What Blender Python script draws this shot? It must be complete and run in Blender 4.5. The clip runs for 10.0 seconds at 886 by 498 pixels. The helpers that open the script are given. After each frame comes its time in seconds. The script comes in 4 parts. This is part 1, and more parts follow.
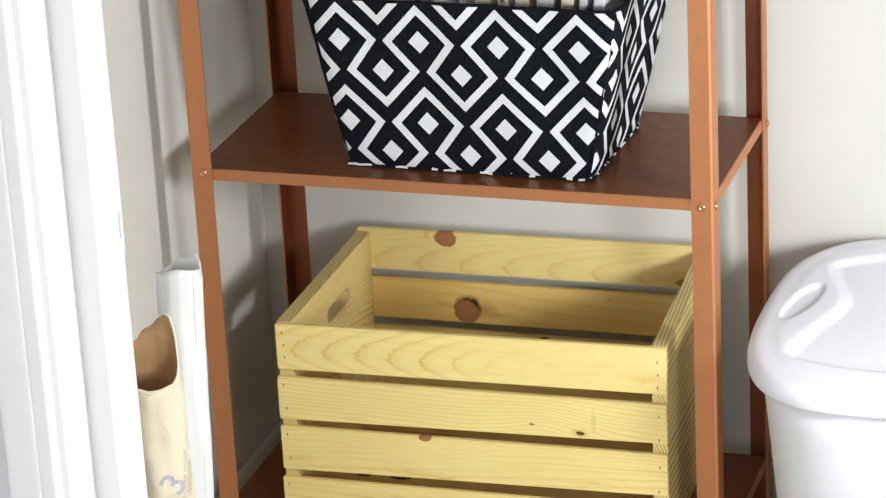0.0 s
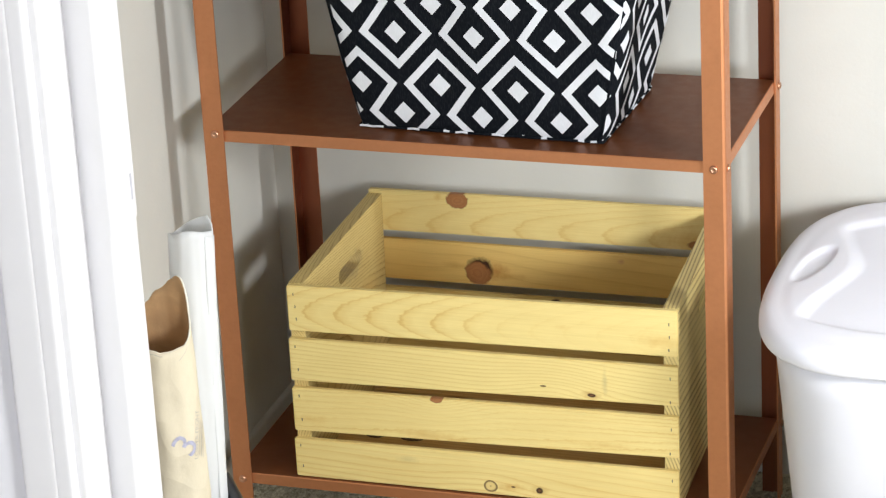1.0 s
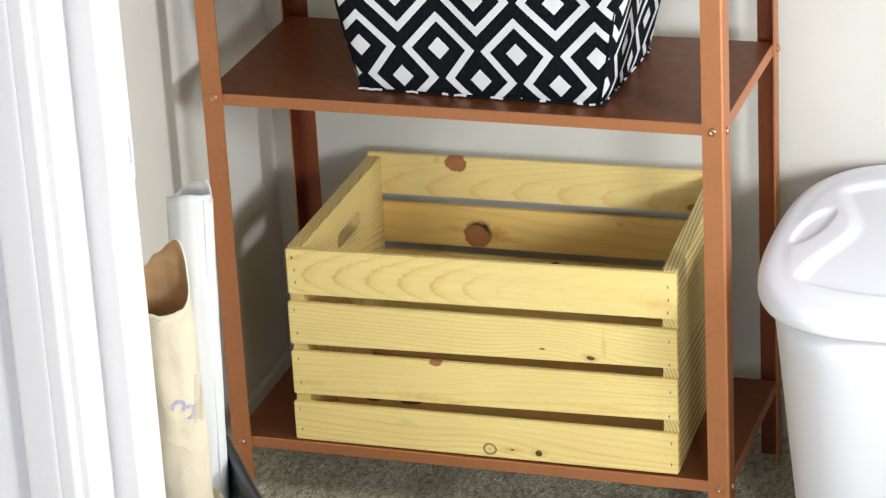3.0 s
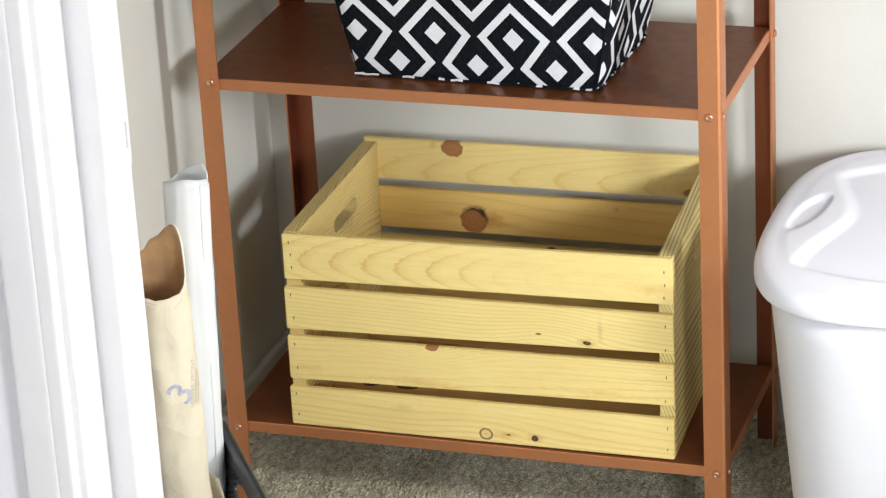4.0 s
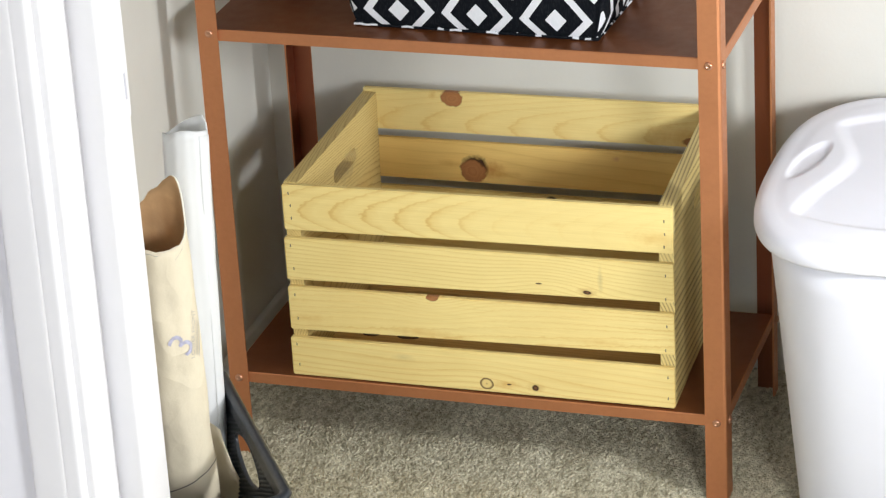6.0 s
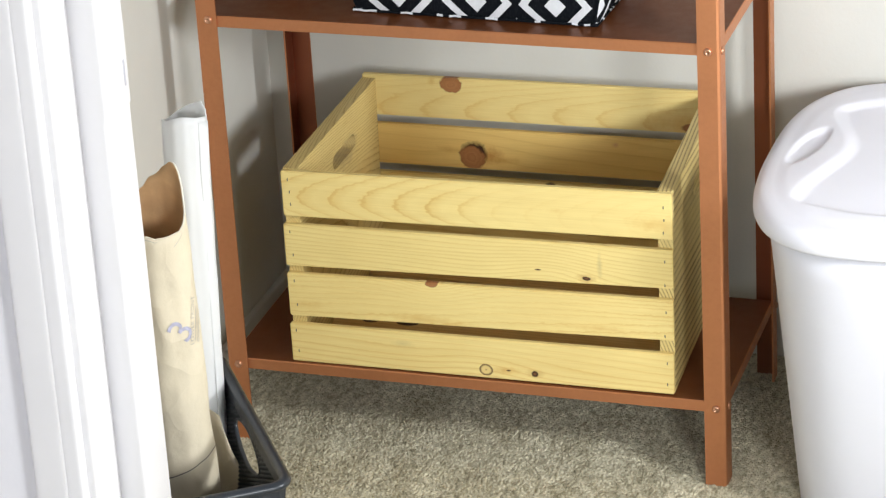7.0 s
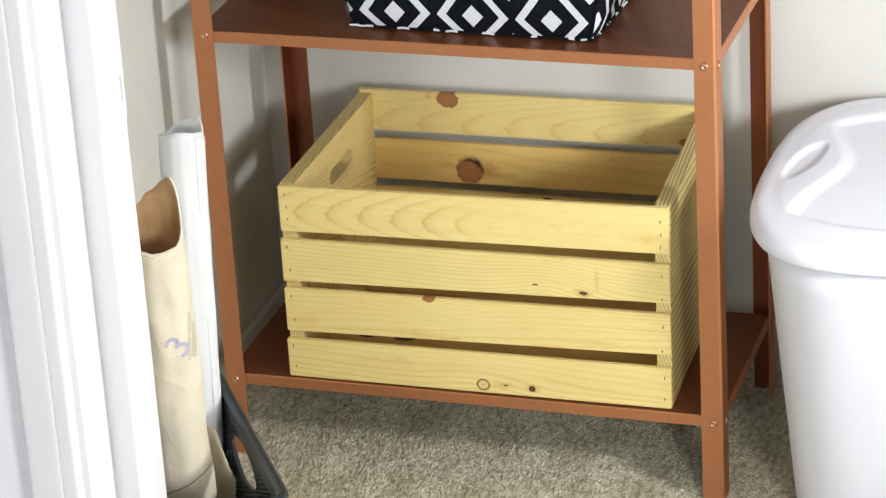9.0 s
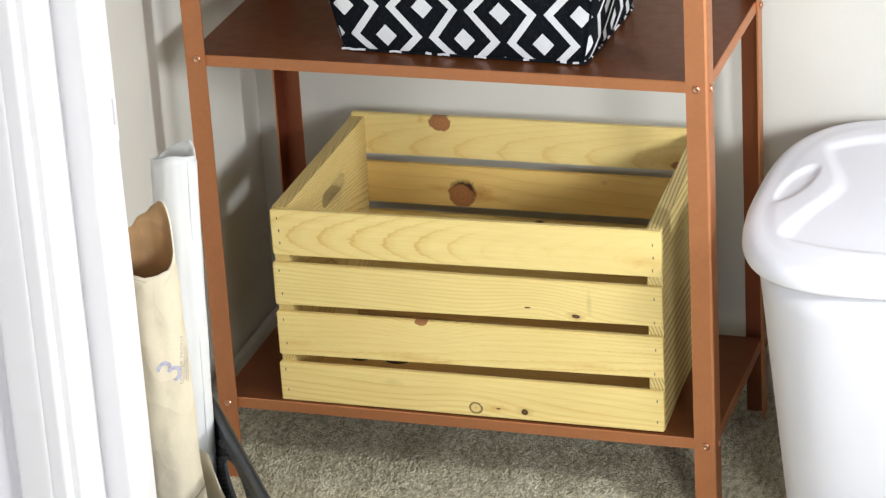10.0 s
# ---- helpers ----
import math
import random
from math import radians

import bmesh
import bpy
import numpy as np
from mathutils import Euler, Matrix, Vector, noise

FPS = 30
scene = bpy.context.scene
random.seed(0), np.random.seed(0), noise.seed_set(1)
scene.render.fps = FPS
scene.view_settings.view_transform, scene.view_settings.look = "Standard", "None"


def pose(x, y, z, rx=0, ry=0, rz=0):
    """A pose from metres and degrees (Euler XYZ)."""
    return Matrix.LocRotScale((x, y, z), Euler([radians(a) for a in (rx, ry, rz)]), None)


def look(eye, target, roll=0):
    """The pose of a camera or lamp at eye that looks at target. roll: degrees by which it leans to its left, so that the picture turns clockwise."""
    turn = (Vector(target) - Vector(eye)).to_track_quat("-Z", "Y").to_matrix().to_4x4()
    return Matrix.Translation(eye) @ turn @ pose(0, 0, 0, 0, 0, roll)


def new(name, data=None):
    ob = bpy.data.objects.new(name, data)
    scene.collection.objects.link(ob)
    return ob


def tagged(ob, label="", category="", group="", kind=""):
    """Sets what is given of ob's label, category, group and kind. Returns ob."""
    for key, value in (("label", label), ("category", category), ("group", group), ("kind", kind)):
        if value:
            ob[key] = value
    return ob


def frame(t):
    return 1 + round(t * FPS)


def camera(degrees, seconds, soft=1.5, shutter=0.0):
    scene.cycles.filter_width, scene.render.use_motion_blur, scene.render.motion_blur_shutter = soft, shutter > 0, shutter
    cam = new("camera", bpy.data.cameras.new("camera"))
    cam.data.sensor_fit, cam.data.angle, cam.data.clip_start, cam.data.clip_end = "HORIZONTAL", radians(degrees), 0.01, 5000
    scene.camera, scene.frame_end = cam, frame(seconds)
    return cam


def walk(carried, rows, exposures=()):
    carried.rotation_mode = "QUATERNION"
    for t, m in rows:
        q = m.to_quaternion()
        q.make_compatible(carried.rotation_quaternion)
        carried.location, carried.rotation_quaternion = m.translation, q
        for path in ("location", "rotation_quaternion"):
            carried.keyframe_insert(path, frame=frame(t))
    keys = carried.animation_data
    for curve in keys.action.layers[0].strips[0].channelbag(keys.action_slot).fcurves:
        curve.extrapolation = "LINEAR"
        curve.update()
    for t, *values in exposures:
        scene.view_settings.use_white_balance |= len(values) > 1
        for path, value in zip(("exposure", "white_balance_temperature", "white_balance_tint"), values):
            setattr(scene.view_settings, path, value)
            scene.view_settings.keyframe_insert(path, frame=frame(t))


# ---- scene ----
cam = camera(16.83, 10.0, 1.3)
EYE_AT = (1.2508, -2.9122, 1.684)
ROWS = [  # seconds, yaw, pitch, lean to the right
    (0.0, 18.437, -21.760, 3.051),
    (0.5, 18.588, -22.116, 3.050),
    (1.0, 18.718, -22.477, 3.080),
    (1.5, 18.790, -22.744, 3.151),
    (2.0, 18.808, -22.999, 3.174),
    (3.5, 18.681, -23.273, 3.152),
    (4.0, 18.678, -23.473, 3.111),
    (4.5, 18.666, -23.712, 3.229),
    (5.0, 18.682, -23.959, 3.218),
    (5.5, 18.714, -24.164, 3.233),
    (6.0, 18.737, -24.427, 3.401),
    (7.5, 18.726, -24.707, 3.452),
    (8.0, 18.674, -24.597, 3.517),
    (8.5, 18.663, -24.545, 3.492),
    (9.0, 18.657, -24.410, 3.503),
    (9.5, 18.606, -24.216, 3.554),
    (10.0, 18.467, -23.974, 3.503),
]
walk(cam, [(t, pose(*EYE_AT, 0, 0, yaw) @ pose(0, 0, 0, 90 + pitch, 0, 0) @ pose(0, 0, 0, 0, 0, -lean))
           for t, yaw, pitch, lean in ROWS])

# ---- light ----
# source unseen; set roughly where leg shadows on the back wall point
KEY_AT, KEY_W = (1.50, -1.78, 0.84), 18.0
# unseen soft lamp added to brighten the fronts
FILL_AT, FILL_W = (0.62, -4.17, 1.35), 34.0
# source unseen; set roughly where leg shadows on the side wall point
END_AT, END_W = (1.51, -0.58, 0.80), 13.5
# unseen lilac lamp added to whiten the door casing
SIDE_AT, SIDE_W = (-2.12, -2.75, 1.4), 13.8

world = bpy.data.worlds.new("world")
scene.world = world
world.use_nodes = True
wn = world.node_tree.nodes
sky = wn.new("ShaderNodeTexSky")
sky.sky_type, sky.sun_disc = "NISHITA", False
sky.sun_elevation, sky.sun_rotation = radians(35), radians(120)
world.node_tree.links.new(sky.outputs[0], wn["Background"].inputs[0])
wn["Background"].inputs[1].default_value = 0.1


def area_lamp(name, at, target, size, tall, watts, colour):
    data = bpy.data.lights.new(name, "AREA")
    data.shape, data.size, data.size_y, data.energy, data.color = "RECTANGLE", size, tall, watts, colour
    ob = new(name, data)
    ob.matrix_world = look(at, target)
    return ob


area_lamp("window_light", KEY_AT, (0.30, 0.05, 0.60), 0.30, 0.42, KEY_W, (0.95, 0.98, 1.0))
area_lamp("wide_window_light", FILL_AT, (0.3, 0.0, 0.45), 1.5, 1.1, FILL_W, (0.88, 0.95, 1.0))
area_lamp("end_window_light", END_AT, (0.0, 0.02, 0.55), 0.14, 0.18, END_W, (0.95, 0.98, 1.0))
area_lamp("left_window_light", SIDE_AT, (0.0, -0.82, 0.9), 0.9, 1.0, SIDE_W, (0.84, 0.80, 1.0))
scene.view_settings.exposure = 0.0


# ---- materials ----
def node(tree, kind, **values):
    n = tree.nodes.new(kind)
    for key, value in values.items():
        n.inputs[key.replace("_", " ")].default_value = value
    return n


def material(name, colour, rough=0.6, metal=0.0, spec=0.5):
    m = bpy.data.materials.new(name)
    m.use_nodes = True
    b = m.node_tree.nodes["Principled BSDF"]
    b.inputs["Base Color"].default_value = (*colour, 1)
    b.inputs["Roughness"].default_value = rough
    b.inputs["Metallic"].default_value = metal
    b.inputs["Specular IOR Level"].default_value = spec
    return m, m.node_tree, b


def ramp(tree, fac, *stops):
    r = tree.nodes.new("ShaderNodeValToRGB")
    e = r.color_ramp.elements
    while len(e) < len(stops):
        e.new(0.5)
    for slot, (pos, col) in zip(e, stops):
        slot.position, slot.color = pos, (*col, 1)
    tree.links.new(fac, r.inputs[0])
    return r.outputs[0]


def mix(tree, kind, fac, a, b):
    n = tree.nodes.new("ShaderNodeMix")
    n.data_type, n.blend_type = "RGBA", kind
    for slot, value in ((0, fac), (6, a), (7, b)):
        if isinstance(value, (int, float)):
            n.inputs[slot].default_value = value
        elif isinstance(value, tuple):
            n.inputs[slot].default_value = (*value, 1)
        else:
            tree.links.new(value, n.inputs[slot])
    return n.outputs[2]


def coords(tree, scale=(1, 1, 1), shift=False):
    c = tree.nodes.new("ShaderNodeTexCoord")
    m = tree.nodes.new("ShaderNodeMapping")
    m.inputs["Scale"].default_value = scale
    tree.links.new(c.outputs["Object"], m.inputs["Vector"])
    if shift:
        info = tree.nodes.new("ShaderNodeObjectInfo")
        mul = tree.nodes.new("ShaderNodeVectorMath")
        mul.operation = "MULTIPLY"
        mul.inputs[1].default_value = (3.1, 1.7, 2.3)
        tree.links.new(info.outputs["Random"], mul.inputs[0])
        tree.links.new(mul.outputs[0], m.inputs["Location"])
    return m.outputs[0]


def noise_tex(tree, vec, scale, detail=4.0, rough=0.55, distortion=0.0):
    n = node(tree, "ShaderNodeTexNoise", Scale=scale, Detail=detail, Roughness=rough, Distortion=distortion)
    tree.links.new(vec, n.inputs["Vector"])
    return n.outputs["Fac"]


def bump(tree, bsdf, height, strength, distance):
    b = node(tree, "ShaderNodeBump", Strength=strength, Distance=distance)
    tree.links.new(height, b.inputs["Height"])
    tree.links.new(b.outputs[0], bsdf.inputs["Normal"])


def simple(name, colour, rough, metal=0.0, spec=0.5, vary=0.12, scale=30.0, bumps=0.0, bump_scale=200.0):
    """A plain material with blotches at one scale and fine relief at another."""
    m, tree, b = material(name, colour, rough, metal, spec)
    vec = coords(tree)
    dark = tuple(c * (1 - vary) for c in colour)
    light = tuple(min(1, c * (1 + vary)) for c in colour)
    col = ramp(tree, noise_tex(tree, vec, scale), (0.3, dark), (0.7, light))
    tree.links.new(col, b.inputs["Base Color"])
    r = ramp(tree, noise_tex(tree, vec, scale * 3), (0.3, (rough * 0.85,) * 3), (0.7, (min(1, rough * 1.15),) * 3))
    tree.links.new(r, b.inputs["Roughness"])
    if bumps:
        bump(tree, b, noise_tex(tree, vec, bump_scale, 5), bumps, 0.002)
    return m


def maths(tree, op, a, b=None):
    n = tree.nodes.new("ShaderNodeMath")
    n.operation = op
    for slot, value in enumerate((a, b)):
        if value is None:
            continue
        if isinstance(value, (int, float)):
            n.inputs[slot].default_value = value
        else:
            tree.links.new(value, n.inputs[slot])
    return n.outputs[0]


def pine(name, pale, grain, terms, arch=None, swell=(), knots=(), stain=(), contrast=0.6, along="x", warp=0.004, worn=0.5, ends=None):
    """Sawn pine. terms: growth rings for each metre along x, y and z; arch: (height of the board's heart, rings for each square metre)
    bends the lines into nested arches, which thin out between the two places along x in ends; swell: (x, z, half length, half height, lift) where the lines rise over a knot;
    knots: (x, z, half length, half height, kind); stain: (x, z, half length, half height, colour, amount)."""
    m, tree, b = material(name, pale, 0.5, 0, 0.35)
    c = tree.nodes.new("ShaderNodeTexCoord")
    sep = tree.nodes.new("ShaderNodeSeparateXYZ")
    tree.links.new(c.outputs["Object"], sep.inputs[0])
    long_way = (0.06, 1, 1) if along == "x" else (1, 0.06, 1)
    drift = coords(tree, long_way, True)
    slow = maths(tree, "SUBTRACT", noise_tex(tree, drift, 26, 2), 0.5)
    jag = maths(tree, "SUBTRACT", noise_tex(tree, coords(tree, (0.5, 1, 1) if along == "x" else (1, 0.5, 1)), 240, 3), 0.5)
    x, y, z = sep.outputs
    for kx, kz, hw, hh, lift in swell:
        g = maths(tree, "ADD", maths(tree, "POWER", maths(tree, "ABSOLUTE", maths(tree, "DIVIDE", maths(tree, "SUBTRACT", x, kx), hw)), 2.0),
                  maths(tree, "POWER", maths(tree, "ABSOLUTE", maths(tree, "DIVIDE", maths(tree, "SUBTRACT", z, kz), hh)), 2.0))
        z = maths(tree, "SUBTRACT", z, maths(tree, "MULTIPLY", maths(tree, "EXPONENT", maths(tree, "MULTIPLY", g, -1.0)), lift))
    z = maths(tree, "ADD", z, maths(tree, "ADD", maths(tree, "MULTIPLY", slow, warp * 4), maths(tree, "MULTIPLY", jag, warp * 0.22)))
    phase = maths(tree, "MULTIPLY", z, float(terms[2]))
    for axis, k in ((x, terms[0]), (y, terms[1])):
        if k:
            phase = maths(tree, "ADD", phase, maths(tree, "MULTIPLY", axis, float(k)))
    if arch:
        dz = maths(tree, "SUBTRACT", z, arch[0])
        phase = maths(tree, "ADD", phase, maths(tree, "MULTIPLY", maths(tree, "MULTIPLY", dz, dz), float(arch[1])))
        phase = maths(tree, "ADD", phase, maths(tree, "MULTIPLY", jag, 0.35))
    saw = maths(tree, "FRACT", phase)
    line = ramp(tree, saw, (0.0, (0.12,) * 3), (0.45, (0.0,) * 3), (0.80, (0.35,) * 3), (0.93, (1.0,) * 3), (1.0, (0.12,) * 3))
    fade = ramp(tree, noise_tex(tree, drift, 13, 3), (0.34, (0.25,) * 3), (0.54, (1, 1, 1)))
    line = mix(tree, "MULTIPLY", 1.0, line, fade)
    if ends:
        line = mix(tree, "MULTIPLY", 1.0, line, ramp(tree, maths(tree, "DIVIDE", maths(tree, "SUBTRACT", x, ends[0]), ends[1] - ends[0]), (0.0, (1, 1, 1)), (1.0, (0.15,) * 3)))
    fibre = ramp(tree, noise_tex(tree, coords(tree, (0.025, 1, 1) if along == "x" else (1, 0.025, 1), True), 700, 4), (0.36, (0, 0, 0)), (0.74, (1, 1, 1)))
    blotch = ramp(tree, noise_tex(tree, coords(tree, (0.35, 1, 1) if along == "x" else (1, 0.35, 1), True), 24, 4), (0.34, (0, 0, 0)), (0.72, (worn,) * 3))
    warm = tuple(0.74 * p + 0.26 * d for p, d in zip(pale, grain))
    col = mix(tree, "MIX", blotch, pale, warm)
    col = mix(tree, "MIX", mix(tree, "MULTIPLY", 1.0, line, (contrast,) * 3), col, grain)
    col = mix(tree, "MIX", mix(tree, "MULTIPLY", 1.0, fibre, (0.12,) * 3), col, tuple(0.55 * d for d in grain))
    ragged = maths(tree, "SUBTRACT", noise_tex(tree, coords(tree), 130, 4), 0.5)

    def spread(kx, kz, hw, hh, rough):
        d = maths(tree, "SQRT", maths(tree, "ADD", maths(tree, "POWER", maths(tree, "ABSOLUTE", maths(tree, "DIVIDE", maths(tree, "SUBTRACT", sep.outputs[0 if along == "x" else 1], kx), hw)), 2.0),
                                      maths(tree, "POWER", maths(tree, "ABSOLUTE", maths(tree, "DIVIDE", maths(tree, "SUBTRACT", sep.outputs[2], kz), hh)), 2.0)))
        return maths(tree, "ADD", d, maths(tree, "MULTIPLY", ragged, rough))

    for kx, kz, hw, hh, tint, amount in stain:
        f = ramp(tree, spread(kx, kz, hw, hh, 1.1), (0.0, (amount,) * 3), (1.0, (0, 0, 0)))
        col = mix(tree, "MIX", f, col, tint)
    for kx, kz, hw, hh, kind in knots:
        d = spread(kx, kz, hw, hh, 0.55 if kind != "ring" else 0.25)
        if kind == "red":
            rings = maths(tree, "FRACT", maths(tree, "MULTIPLY", d, 3.0))
            inner = mix(tree, "MIX", mix(tree, "MULTIPLY", 1.0, rings, (0.5,) * 3), (0.41, 0.185, 0.07), (0.27, 0.105, 0.037))
            inner = mix(tree, "MIX", ramp(tree, d, (0.62, (0, 0, 0)), (0.93, (0.55,) * 3)), inner, (0.22, 0.085, 0.03))
            f = ramp(tree, d, (0.86, (1, 1, 1)), (1.06, (0, 0, 0)))
        elif kind == "ring":
            inner = mix(tree, "MIX", ramp(tree, d, (0.60, (0, 0, 0)), (0.80, (0.8,) * 3), (1.02, (0.95,) * 3)), (0.74, 0.56, 0.22), (0.10, 0.05, 0.02))
            inner = mix(tree, "MIX", ramp(tree, d, (0.0, (0.7,) * 3), (0.16, (0, 0, 0))), inner, (0.25, 0.12, 0.04))
            f = ramp(tree, d, (0.94, (1, 1, 1)), (1.06, (0, 0, 0)))
        else:
            inner = mix(tree, "MIX", ramp(tree, d, (0.15, (0, 0, 0)), (0.6, (1, 1, 1))), (0.16, 0.075, 0.03), (0.045, 0.02, 0.01))
            f = ramp(tree, d, (0.70, (1, 1, 1)), (1.15, (0, 0, 0)))
        col = mix(tree, "MIX", f, col, inner)
    tree.links.new(col, b.inputs["Base Color"])
    relief = mix(tree, "ADD", 0.6, fibre, line)
    bump(tree, b, relief, 0.10, 0.0008)
    tree.links.new(ramp(tree, fibre, (0.0, (0.46,) * 3), (1.0, (0.60,) * 3)), b.inputs["Roughness"])
    return m


PALE, GRAIN = (0.85, 0.685, 0.285), (0.60, 0.32, 0.055)
ORANGE, BROWN = (0.60, 0.32, 0.07), (0.42, 0.20, 0.05)
# front slats from the top down: nested arches, two kinds of straight grain, and a knotty one
FRONT_PINE = [
    pine("pine_nested_arches", PALE, GRAIN, (-26.0, 0, 4.0), (0.3205, 1900.0), contrast=0.62, warp=0.0040, worn=0.35, ends=(0.25, 0.33),
         stain=((0.505, 0.318, 0.030, 0.010, ORANGE, 0.45), (0.395, 0.326, 0.012, 0.004, ORANGE, 0.25))),
    pine("pine_fine_straight_grain", PALE, (0.56, 0.34, 0.08), (6.0, 0, 190.0), contrast=0.44, warp=0.0050,
         swell=((0.385, 0.238, 0.055, 0.040, 0.016),), knots=((0.4282, 0.2452, 0.0058, 0.0026, "dark"), (0.372, 0.2515, 0.0040, 0.0011, "dark")),
         stain=((0.4285, 0.2452, 0.014, 0.006, BROWN, 0.7), (0.444, 0.262, 0.004, 0.020, (0.36, 0.29, 0.16), 0.45))),
    pine("pine_wavy_grain", PALE, GRAIN, (-7.0, 0, 100.0), (0.176, 900.0), contrast=0.66, warp=0.0080,
         swell=((0.245, 0.222, 0.045, 0.030, -0.017),), knots=((0.2444, 0.2222, 0.0080, 0.0046, "red"),),
         stain=((0.235, 0.176, 0.05, 0.006, ORANGE, 0.45), (0.09, 0.182, 0.03, 0.008, ORANGE, 0.3), (0.44, 0.184, 0.04, 0.004, ORANGE, 0.4))),
    pine("pine_knotty_grain", PALE, GRAIN, (5.0, 0, 130.0), None, contrast=0.44, warp=0.0060,
         swell=((0.30, 0.112, 0.060, 0.030, 0.012),), knots=((0.3047, 0.1185, 0.0086, 0.0076, "ring"), (0.3627, 0.1187, 0.0046, 0.0046, "dark"), (0.3315, 0.1200, 0.0030, 0.0012, "dark")),
         stain=((0.327, 0.1195, 0.020, 0.006, ORANGE, 0.65), (0.205, 0.142, 0.016, 0.006, (0.45, 0.36, 0.18), 0.35), (0.363, 0.1187, 0.012, 0.007, BROWN, 0.45))),
]
# second and lower back slats: warm bounce in the crate put into colour
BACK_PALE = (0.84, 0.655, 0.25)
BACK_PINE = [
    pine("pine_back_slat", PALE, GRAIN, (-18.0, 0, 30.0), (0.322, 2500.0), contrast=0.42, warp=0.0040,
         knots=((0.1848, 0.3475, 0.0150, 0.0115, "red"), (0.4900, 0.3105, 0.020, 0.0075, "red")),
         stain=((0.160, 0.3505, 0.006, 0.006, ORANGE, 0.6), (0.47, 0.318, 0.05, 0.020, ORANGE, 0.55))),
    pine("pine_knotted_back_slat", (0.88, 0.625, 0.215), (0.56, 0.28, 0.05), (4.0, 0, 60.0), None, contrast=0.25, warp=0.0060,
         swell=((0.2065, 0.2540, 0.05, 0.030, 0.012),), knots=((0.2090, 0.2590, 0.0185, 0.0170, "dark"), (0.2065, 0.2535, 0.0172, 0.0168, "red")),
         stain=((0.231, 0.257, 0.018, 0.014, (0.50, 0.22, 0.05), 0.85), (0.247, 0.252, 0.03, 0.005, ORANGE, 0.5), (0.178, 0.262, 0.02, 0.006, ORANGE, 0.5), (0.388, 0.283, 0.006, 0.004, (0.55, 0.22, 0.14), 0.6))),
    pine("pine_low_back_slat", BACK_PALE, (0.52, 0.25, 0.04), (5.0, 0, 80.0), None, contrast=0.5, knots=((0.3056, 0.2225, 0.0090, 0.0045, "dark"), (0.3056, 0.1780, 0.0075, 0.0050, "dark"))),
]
# browner than the slats: shade at the crate's bottom put into colour
PINE_FLOOR = pine("pine_bottom_board_shaded", (0.70, 0.48, 0.20), (0.40, 0.19, 0.05), (6.0, 150.0, 0.0), None, contrast=0.6)
PINE_LEFT = pine("pine_end_board_wavy", (0.78, 0.615, 0.25), (0.42, 0.24, 0.06), (300.0, 24.0, 110.0), (0.25, 1200.0), contrast=0.85, along="y", warp=0.0050,
                 knots=((0.203, 0.3035, 0.0035, 0.0050, "dark"), (0.190, 0.3060, 0.0025, 0.0050, "dark")), stain=((0.185, 0.300, 0.040, 0.020, (0.40, 0.29, 0.15), 0.8), (0.23, 0.25, 0.05, 0.02, ORANGE, 0.45)))
PINE_RIGHT = pine("pine_end_board_dark_grain", (0.83, 0.67, 0.28), (0.22, 0.11, 0.03), (240.0, 16.0, 100.0), None, contrast=1.25, along="y", warp=0.0030)
KNOT_DARK = simple("dark_knot", (0.055, 0.025, 0.012), 0.6, vary=0.4, scale=300)
STAPLE = simple("dull_staple", (0.16, 0.14, 0.12), 0.4, 0.7)
COPPER = simple("copper_paint", (0.59, 0.255, 0.120), 0.50, 0.86, 0.5, vary=0.025, scale=60, bumps=0.04, bump_scale=900)
# same copper paint darkened: the dimness of inward faces put into colour
COPPER_INNER = simple("copper_paint_shaded_inside", (0.27, 0.09, 0.046), 0.36, 0.8, 0.4, vary=0.02, scale=30)
# shelf tops: weak reflection of upward faces put into a darker base
COPPER_TOP = simple("darkened_copper_shelf_paint", (0.18, 0.057, 0.018), 0.36, 0.35, 0.28, vary=0.04, scale=25, bumps=0.05, bump_scale=900)
SCREW = simple("copper_screw", (0.60, 0.33, 0.21), 0.34, 0.9)
WALL = simple("off_white_wall_paint", (0.64, 0.63, 0.585), 0.7, 0, 0.3, vary=0.02, scale=9, bumps=0.12, bump_scale=260)
WHITE_WALL = simple("white_wall_paint", (0.76, 0.75, 0.79), 0.7, 0, 0.3, vary=0.02, scale=9, bumps=0.12, bump_scale=260)
ROOM_WALL = simple("warm_room_wall_paint", (0.50, 0.48, 0.45), 0.8, 0, 0.2, vary=0.03, scale=9)
TRIM = simple("white_gloss_trim", (0.715, 0.703, 0.722), 0.5, 0, 0.5, vary=0.015, scale=20)
CEILING = simple("white_ceiling_paint", (0.82, 0.81, 0.80), 0.85, vary=0.02)
GLASS_WHITE = simple("white_plastic", (0.83, 0.832, 0.92), 0.58, 0, 0.5, vary=0.01, scale=14, bumps=0.02, bump_scale=500)
soft_white = GLASS_WHITE.node_tree.nodes["Principled BSDF"]
soft_white.inputs["Subsurface Weight"].default_value = 0.35
soft_white.inputs["Subsurface Radius"].default_value = (0.03, 0.03, 0.03)
soft_white.inputs["Subsurface Scale"].default_value = 1.0
BLACK_PLASTIC = simple("black_plastic", (0.018, 0.023, 0.031), 0.36, 0, 0.6, vary=0.15, scale=60, bumps=0.05, bump_scale=600)
KRAFT = simple("tan_kraft_paper", (0.72, 0.64, 0.485), 0.7, 0, 0.25, vary=0.06, scale=22)
KRAFT_IN = simple("brown_kraft_inside", (0.56, 0.35, 0.18), 0.8, 0, 0.2, vary=0.12, scale=40)
